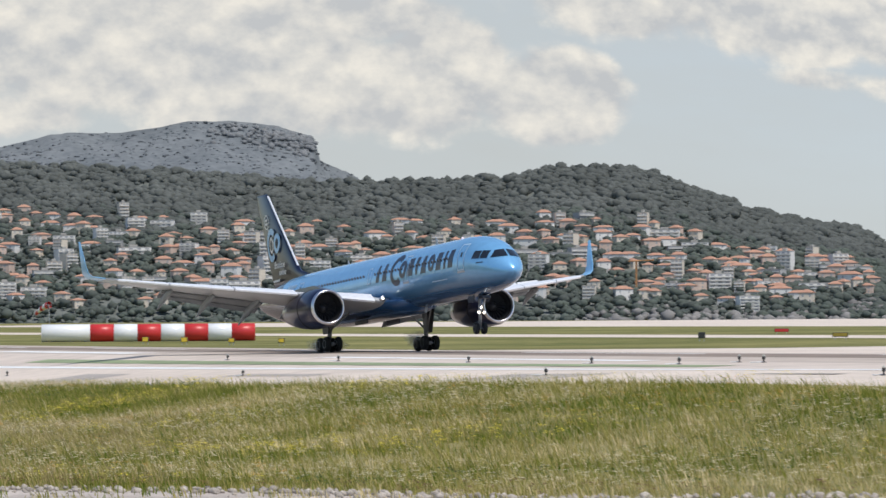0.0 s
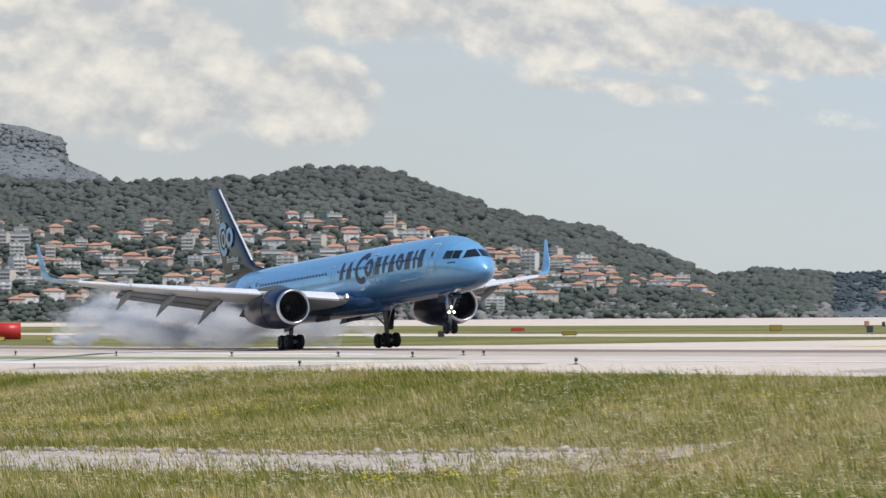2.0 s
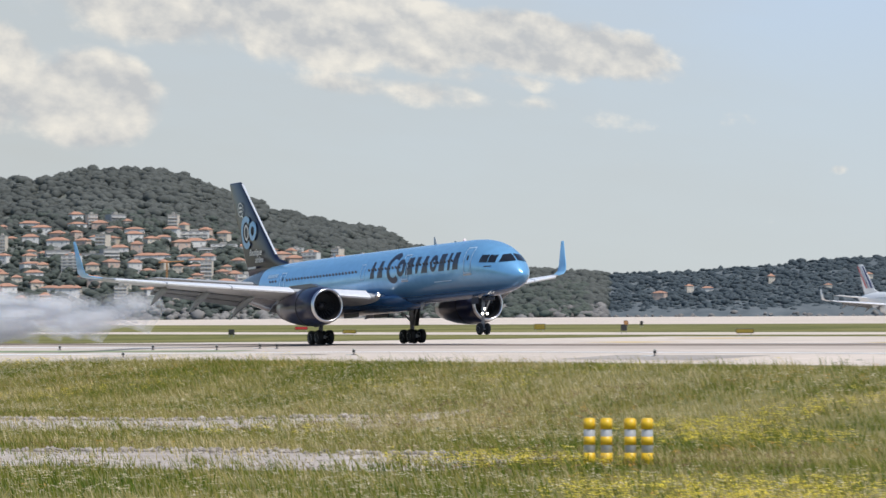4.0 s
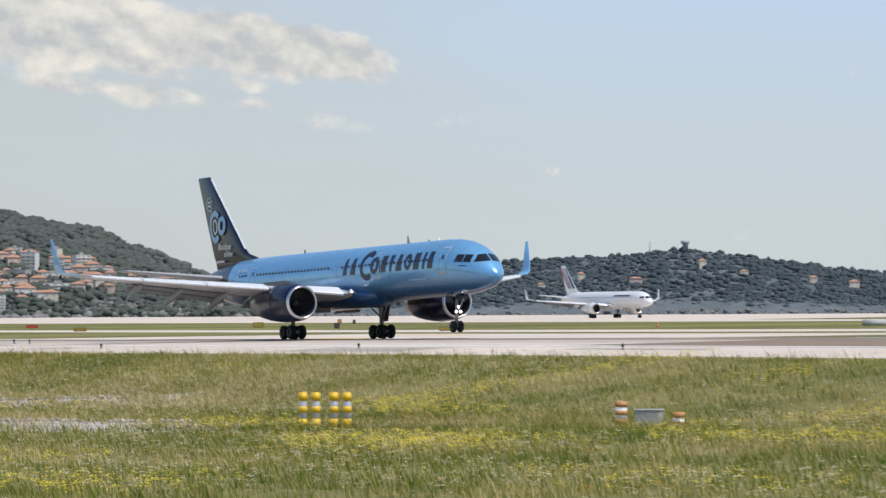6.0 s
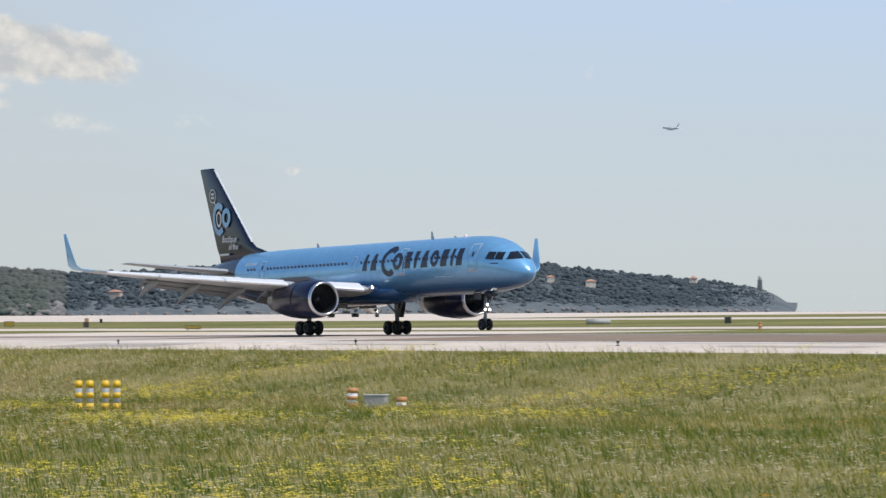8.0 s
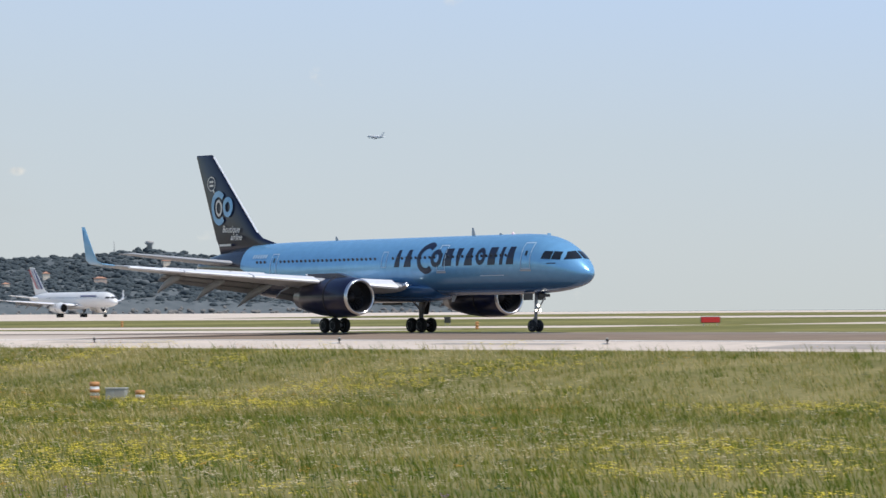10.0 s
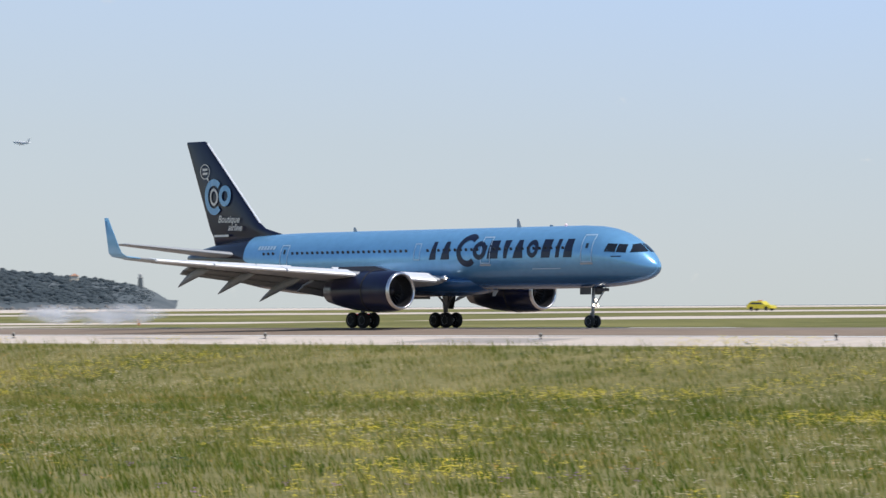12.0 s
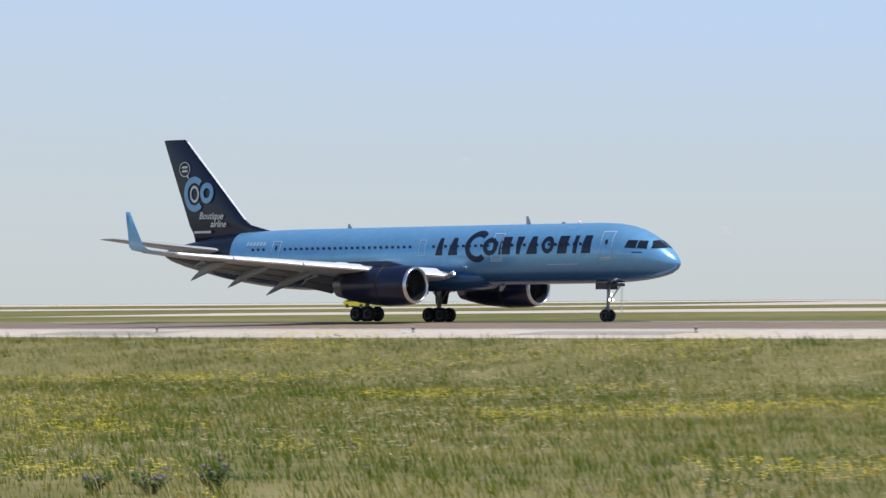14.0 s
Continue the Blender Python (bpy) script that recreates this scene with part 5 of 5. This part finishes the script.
bol = tagged(bollard(1.42, .172, M_amber, M_band), "yellow and grey striped bollard in the grass", "bollard", "row of striped bollards")
for i, k in enumerate((0, .3, .72, 1.02)):
    x, y = -37.4 + 1.27 * k, -67.9 + 1.27 * k
    m = pose(x, y, ground_z(x, y), 0, 0, 25 * i)
    if i == 0:
        bol.matrix_basis = m
    else:
        copy_thing(bol, m)
short = tagged(bollard(.95, .24, M_faded, M_white), "faded orange and white marker post", "marker post", "faded marker posts")
short.matrix_basis = pose(-31.6, -56.4, ground_z(-31.6, -56.4))
for x, y in ((-29.4, -55.1),):
    copy_thing(short, pose(x, y, ground_z(x, y) - .45, 0, 0, 60))
cab = new("ground_cabinet")
M_cab = material("weathered_cabinet_paint", (0.42, 0.42, 0.41), 0.7, scale=2, vary=0.2)
part("body", mesh("body", *box(-.52, .52, -.3, .3, 0, .6, .03), M_cab), cab)
part("lid", mesh("lid", *box(-.56, .56, -.34, .34, .6, .67, .03), M_cab), cab)
part("door", mesh("door", *box(-.05, .47, -.32, -.3, .08, .54, .01), M_flat), cab, "grey cabinet door")
cab.matrix_basis = pose(-29.6, -56.4, ground_z(-29.6, -56.4), 0, 0, 40)
tagged(cab, "low weathered grey equipment cabinet in the grass", "cabinet")

# red and white barrier tube beyond the runway
tube = new("barrier_tube")
for i in range(8):
    r = 1.2
    x0 = 0 if i == 0 else 6.6 + 3.2 * (i - 1)
    x1 = 6.6 + 3.2 * i
    part("segment", mesh("segment", *turned([(x0, r * .93), (x0 + .04, r), (x1 - .04, r), (x1, r * .93)], 28, "x"), M_red if i % 2 else M_white, True), tube, "red segment" if i % 2 else "white segment")
tube.matrix_basis = pose(-536.3, 48.6, ground_z(-530, 60) + 1.35, 0, 0, 73)
tagged(tube, "long red and white striped barrier tube on the grass", "barrier")


def windsock(x, y, turn, L=3.6):
    root = new("windsock")
    z = ground_z(x, y)
    part("mast", mesh("mast", *rod((0, 0, 0), (0, 0, 5.6), .07, 10, .05), M_wing), root)
    part("hoop", mesh("hoop", *rod((0, -.55, 5.6), (0, .55, 5.6), .03), M_wing), root)
    for i in range(5):
        k0, k1 = i / 5, (i + 1) / 5
        def at(k):
            return (-L * k, 0, 5.6 - .9 * k * k - .5 * k, .55 - .25 * k)
        rr = []
        for k in (k0, (k0 + k1) / 2, k1):
            px, py, pz, r = at(k)
            rr.append([(px, py + q[0], pz + q[1]) for q in circle(r, 14)])
        part("sleeve", mesh("sleeve", *loft(rr, caps=False), M_white if i % 2 else M_red, True), root, "red sleeve band" if not i % 2 else "white sleeve band")
    root.matrix_basis = pose(x, y, z, 0, 0, turn)
    return tagged(root, "red and white windsock on a thin mast", "windsock", "windsocks")


windsock(-640, 78, 20)
windsock(-104, 150, 48, 4.4)

# signs, boxes and markers on the verges
M_sign_y = material("yellow_sign_face", (0.72, 0.50, 0.04), 0.5, scale=1, vary=0.08)
M_dull = material("dull_yellow_sign_face", (0.30, 0.22, 0.03), 0.6, scale=1, vary=0.2)


def sign(x, y, w, h, face, label, turn=60, legs=.35):
    root = new("taxiway_sign")
    part("panel", mesh("panel", *box(-w / 2, w / 2, -.12, .12, legs, legs + h, .03), M_lampbody), root)
    part("face", mesh("face", *box(-w / 2 + .06, w / 2 - .06, -.15, -.12, legs + .06, legs + h - .06, .01), face), root)
    for sx in (-1, 1):
        part("leg", mesh("leg", *rod((sx * w * .35, 0, 0), (sx * w * .35, 0, legs), .04), M_gear), root)
    root.matrix_basis = pose(x, y, ground_z(x, y), 0, 0, turn)
    return tagged(root, label, "sign", "taxiway signs")


for x, y, w, h, face, label in ((-475, 45, .8, .6, M_sign_y, "small yellow marker board on the verge"), (-459, 45, .8, .6, M_sign_y, "small yellow marker board on the verge"), (-444, 46, .7, .5, M_sign_y, "small yellow marker board on the verge"), (-429, 47, .7, .5, M_sign_y, "small yellow marker board on the verge"),
                                 (-422, 95, .8, .7, M_lampbody, "small black equipment box on the verge"), (-516, 150, 2.0, .5, M_red, "low red taxiway sign"), (-417, 110, 1.8, .5, M_dull, "long black and yellow taxiway sign"), (-437, 150, 1.6, .8, M_dull, "black and yellow taxiway sign"), (-387, 135, .8, .8, M_lampbody, "small black equipment box on the verge"),
                                 (-315, 109, 2.0, .5, M_dull, "long black and yellow taxiway sign"), (-499, 200, .7, .8, M_faded, "small brown equipment box"), (-494, 200, .5, .7, M_lampbody, "small dark equipment box"), (-187, 130, 2.2, .7, M_red, "red taxiway sign with a dark end"), (-260, 152, .8, .8, M_lampbody, "small black equipment box on the verge")):
    sign(x, y, w, h, face, label)
for x, y in ((-203, 110), (-330, 150)):
    mk = tagged(bollard(.85, .17, M_faded, M_faded), "faded orange marker post on the verge", "marker post", "faded marker posts")
    mk.matrix_basis = pose(x, y, ground_z(x, y))
drum = new("culvert_pipe")
part("pipe", mesh("pipe", *turned([(-1.7, .3), (-1.7, .42), (1.7, .42), (1.7, .3)], 20, "x"), M_cab, True), drum)
drum.matrix_basis = pose(-323, 180, ground_z(-323, 180) + .38, 0, 0, 52)
tagged(drum, "grey concrete pipe lying on the grass", "pipe")

# yellow airfield car
car = new("airfield_car")
M_car = material("yellow_car_paint", (0.75, 0.62, 0.03), 0.35, scale=1, vary=0.05, coat=0.4)


def car_ring(y, k):
    pts = [(2.1, .35), (2.15, .7), (1.9, .85), (1.0, .95), (.45, 1.42), (-1.3, 1.45), (-2.0, .98), (-2.15, .7), (-2.1, .35)]
    return [(x * (1 - .04 * k), y, .35 + (z - .35) * (1 - .05 * k)) for x, z in pts]


part("body", mesh("body", *loft([car_ring(-.85, 1), car_ring(-.78, 0), car_ring(.78, 0), car_ring(.85, 1)]), M_car), car)
part("windows", mesh("windows", *loft([[(.85, -.87, .98), (.42, -.84, 1.34), (-1.2, -.84, 1.36), (-1.6, -.87, 1.0)], [(.85, .87, .98), (.42, .84, 1.34), (-1.2, .84, 1.36), (-1.6, .87, 1.0)]]), M_glass), car)
for x in (-1.3, 1.3):
    for y in (-.78, .78):
        wheel(.33, .22, car, x, y, .33)
part("light_bar", mesh("light_bar", *box(-.4, -.1, -.5, .5, 1.45, 1.6, .03), M_faded), car, "amber roof light bar")
car.matrix_basis = pose(-252, 271, ground_z(-252, 271), 0, 0, 10)
tagged(car, "small yellow airfield car on the service road", "car")

# lighthouse, summit tower and mast, crane
p = on_hill(RIDGE_C, 3266, .9, 3500, 3900, 16)
lh = new("lighthouse")
part("tower", mesh("tower", *turned([(-4, 3.0), (10, 2.1), (10.2, 2.6), (11, 2.6)], 16), M_wall[3], True), lh)
part("lantern", mesh("lantern", *turned([(11, 1.5), (13.4, 1.5), (14.4, .8), (15.2, .1)], 16), M_wall[3], True), lh)
lh.matrix_basis = pose(p.x, p.y, p.z)
tagged(lh, "stone lighthouse on the end of the cape", "lighthouse")
p = on_hill(RIDGE_C, 2252, .98, 3500, 3900, 16)
tw = new("water_tower")
part("shaft", mesh("shaft", *turned([(-4, 3.2), (6, 2.6), (7, 4.2), (9.5, 4.2), (10, 3.0)], 16), M_wall[3], True), tw)
tw.matrix_basis = pose(p.x, p.y, p.z)
tagged(tw, "grey round tower on the hilltop", "tower")
p = on_hill(RIDGE_C, 2150, .98, 3500, 3900, 16)
ms = new("radio_mast")
part("mast", mesh("mast", *rod((0, 0, -3), (0, 0, 13), .6, 6, .2), M_gear), ms)
ms.matrix_basis = pose(p.x, p.y, p.z)
tagged(ms, "thin radio mast on the wooded hill", "mast")
p = on_hill(RIDGE_B, 362, .12, 2600, 3300, 14)
cr = new("tower_crane")
part("tower", mesh("tower", *rod((0, 0, -3), (0, 0, 22), .7, 4), M_faded), cr)
part("jib", mesh("jib", *rod((-6, -3, 22), (14, 6, 22.5), .4, 4), M_faded), cr)
cr.matrix_basis = pose(p.x, p.y, p.z)
tagged(cr, "orange tower crane among the houses", "crane")

# ---- paint on the pavement ----
def stripe(name, x0, x1, y0, y1, mat, label, step=10):
    strip(name, y0, y1, steps(x0, x1, step), mat, 0.012, label, "marking")


stripe("edge_line", -420, 300, -22.4, -21.5, M_paint, "white runway edge line")
stripe("far_edge_line", -420, 300, 21.5, 22.4, M_paint, "white runway edge line")
for x in steps(-390, 210, 50):
    stripe("centre_line", x, x + 28, -.45, .45, M_paint, "dashed white centre line", 14)
stripe("touchdown_bar", -330, -290, -12, -9, M_paint, "white touchdown bar")
stripe("touchdown_bar", -240, -190, -14.5, -12.5, M_paint, "white touchdown bar")
for x0, x1, y in ((-216, -205, 58), (-266, -254, 60), (-300, -285, 90), (-170, -150, 130)):
    stripe("taxi_line", x0, x1, y, y + 5, M_yellow, "yellow taxi marking", 5)
strip("wheel_marks", -6, 6, XS, M_rubber, 0.006, "dark tyre marks along the runway", "marking")
M_tint = material("green_tinted_asphalt", (0.26, 0.31, 0.17), 0.85, scale=0.05, vary=0.2)
stripe("green_patch", -290, -170, -19.5, -17.6, M_tint, "faded green surface patch")
M_patch = material("asphalt_patch", (0.42, 0.37, 0.325), 0.85, scale=0.2, vary=0.1)
rng = random.Random(4)
for i in range(9):
    x = -250 + 34 * i + rng.uniform(-6, 6)
    w = rng.uniform(.4, .9)
    stripe("repair_strip", x, x + rng.uniform(6, 16), -29.5 + rng.uniform(0, 4), -29.5 + 4 + w, M_patch, "darker repair strip in the concrete", 3)

# ---- tyre smoke ----
def smoke_material():
    m = bpy.data.materials.new("tyre_smoke")
    m.use_nodes = True
    nt = m.node_tree
    b = nt.nodes["Principled BSDF"]
    b.inputs["Base Color"].default_value = (0.88, 0.89, 0.91, 1)
    b.inputs["Roughness"].default_value = 1.0
    b.inputs["Specular IOR Level"].default_value = 0.0
    co = nt.nodes.new("ShaderNodeTexCoord")
    nz = nt.nodes.new("ShaderNodeTexNoise")
    nz.inputs["Scale"].default_value, nz.inputs["Detail"].default_value = 1.1, 5
    nt.links.new(co.outputs["Object"], nz.inputs["Vector"])
    mr = nt.nodes.new("ShaderNodeMapRange")
    mr.inputs["From Min"].default_value, mr.inputs["From Max"].default_value = 0.36, 0.68
    mr.inputs["To Max"].default_value = 0.27
    nt.links.new(nz.outputs["Fac"], mr.inputs["Value"])
    tr = nt.nodes.new("ShaderNodeBsdfTranslucent")
    tr.inputs["Color"].default_value = (0.88, 0.89, 0.92, 1)
    half = nt.nodes.new("ShaderNodeMixShader")
    nt.links.new(b.outputs[0], half.inputs[1]), nt.links.new(tr.outputs[0], half.inputs[2])
    thin = nt.nodes.new("ShaderNodeMixShader")
    nt.links.new(mr.outputs[0], thin.inputs[0])
    nt.links.new(nt.nodes.new("ShaderNodeBsdfTransparent").outputs[0], thin.inputs[1])
    nt.links.new(half.outputs[0], thin.inputs[2])
    nt.links.new(thin.outputs[0], nt.nodes["Material Output"].inputs["Surface"])
    return m


M_smoke = smoke_material()
PUFFS = []
rng = random.Random(6)
PUFF_MESH = []
for i in range(4):
    v, f = blob_template(40 + i, 2)
    shells = [([tuple(p * s) for p in v], [tuple(int(k) for k in q) for q in f]) for s in (1.0, .8, .58, .34)]
    PUFF_MESH.append(mesh("smoke_puff", *joined(*shells), M_smoke, True))
for i in range(40):
    x = -271 + 35 * (i / 40) + rng.uniform(-1, 1)
    y = (-3.66, 3.66)[i % 2] + rng.uniform(-1.2, 1.2)
    t0 = (x + 266.5) / 19.2                      # when the wheels have passed
    r = rng.uniform(1.3, 2.9) if t0 > .15 else rng.uniform(.5, .9)
    ob = new("smoke_puff", PUFF_MESH[i % 4])
    ob.scale = (r * 1.5, r, r * rng.uniform(.7, 1.0))
    tagged(ob, "thin white tyre smoke drifting over the runway", "smoke", "tyre smoke")
    PUFFS.append((ob, t0, x, y, r * rng.uniform(.45, 1.2), rng.uniform(3.0, 6.0)))

for i in range(8):                               # a last wisp behind the slowing airliner
    x, r = -82 + 1.9 * i, rng.uniform(.7, 1.3)
    ob = new("smoke_puff", PUFF_MESH[i % 4])
    ob.scale = (r * 2.0, r, r * .8)
    tagged(ob, "thin white wisp of smoke low over the runway", "smoke", "tyre smoke")
    PUFFS.append((ob, 10.0 + .1 * i, x, rng.uniform(-2, 3), r * .8, .25))


# ---- what moves ----
# seconds, place along the runway, nose-up angle, turn, bank
JET_ROWS = [
    (0.0, -267.42, 3.85, 2.07, 0.25),
    (0.5, -258.18, 3.80, 1.87, 0.37),
    (1.0, -248.18, 3.71, 1.52, 0.49),
    (1.5, -238.55, 3.56, 1.28, 0.61),
    (2.0, -228.95, 3.27, 0.96, 0.53),
    (4.5, -180.49, 1.95, -0.87, 0.15),
    (5.0, -171.50, 1.76, -1.48, 0.07),
    (5.5, -161.85, 1.67, -2.18, -0.00),
    (6.0, -152.42, 1.59, -2.73, -0.08),
    (6.5, -143.09, 1.50, -3.23, -0.16),
    (7.0, -133.83, 1.44, -3.57, -0.20),
    (7.5, -124.75, 1.33, -3.96, -0.24),
    (8.0, -115.60, 1.08, -3.88, -0.25),
    (8.5, -106.59, 0.73, -3.79, -0.26),
    (9.0, -97.72, 0.48, -3.82, -0.27),
    (11.5, -51.83, 0.00, -1.64, -0.32),
    (12.0, -41.97, 0.00, -2.02, -0.40),
    (12.5, -33.11, 0.00, -2.34, -0.48),
    (13.0, -23.61, 0.00, -1.89, -0.63),
    (13.5, -14.71, 0.00, -1.47, -0.78),
    (14.0, -5.47, 0.00, -1.05, -0.94),
]


FLEX = [(0.0, 3.9), (1.0, 3.4), (2.0, 2.8), (4.5, 1.9), (7.0, 1.0), (9.0, 0.7), (11.5, 0.15), (14.0, 0.0)]


def motions():
    walk(jet, [(t, pose(x, 0, rise(x), b, -p, w)) for t, x, p, w, b in JET_ROWS])
    # the wings bend up while they carry the weight, and settle as the airliner slows
    for ob in jet.children:
        kind = ob.name.split(".")[0]
        if kind in ("wing", "engine"):
            sd = 1 if sum(v.co.y for v in ob.data.vertices) > 0 else -1
            rows = []
            for t, bend in FLEX:
                a = radians(bend) * sd
                y0, z0 = 1.9 * sd, 3.05
                rows.append((t, pose(0, y0 - y0 * math.cos(a) + z0 * math.sin(a), z0 - y0 * math.sin(a) - z0 * math.cos(a), bend * sd, 0, 0)))
            walk(ob, rows)
    for puff, t0, x, y, z, drift in PUFFS:
        low = -0.3 - 1.4 * puff.scale.z
        rows = [(0.0, pose(x, y, rise(x) + (low if t0 > 0 else z), 0, 0, 20 * t0))] if t0 > 0 else []
        if t0 > 0.12:
            rows.append((t0, pose(x, y, rise(x) + low, 0, 0, 20 * t0)))
        t1 = max(0.0, t0) + (0.5 if t0 > 0 else 0.0)
        rows.append((t1, pose(x - 0.4, y, rise(x) + z, 0, 0, 20 * t0 + 10)))
        # carried off slowly at first, then faster as the wind takes hold
        t2, x2 = t1 + 1.6, x - 0.4 - 1.6 * drift
        rows.append((t2, pose(x2, y + 0.5, rise(x) + z + 0.2, 0, 0, 20 * t0 + 20)))
        rows.append((14.0, pose(x2 - 2.4 * drift * (14 - t2), y + 0.5 + 0.3 * (14 - t2), rise(x) + z + 0.2 + 0.04 * (14 - t2), 0, 0, 20 * t0 + 60)))
        walk(puff, rows)
    # the departing airliner far off crosses the sky
    rows = []
    for t, X, Y in ((0.0, 3240, -545), (6.7, 3045, -545), (9.0, 2950, -528), (11.5, 2900, -490), (14.0, 2855, -470)):
        p = far(X, Y, 4400)
        rows.append((t, pose(p.x, p.y, p.z, 0, -5, 192)))
    walk(climber, rows)


motions()
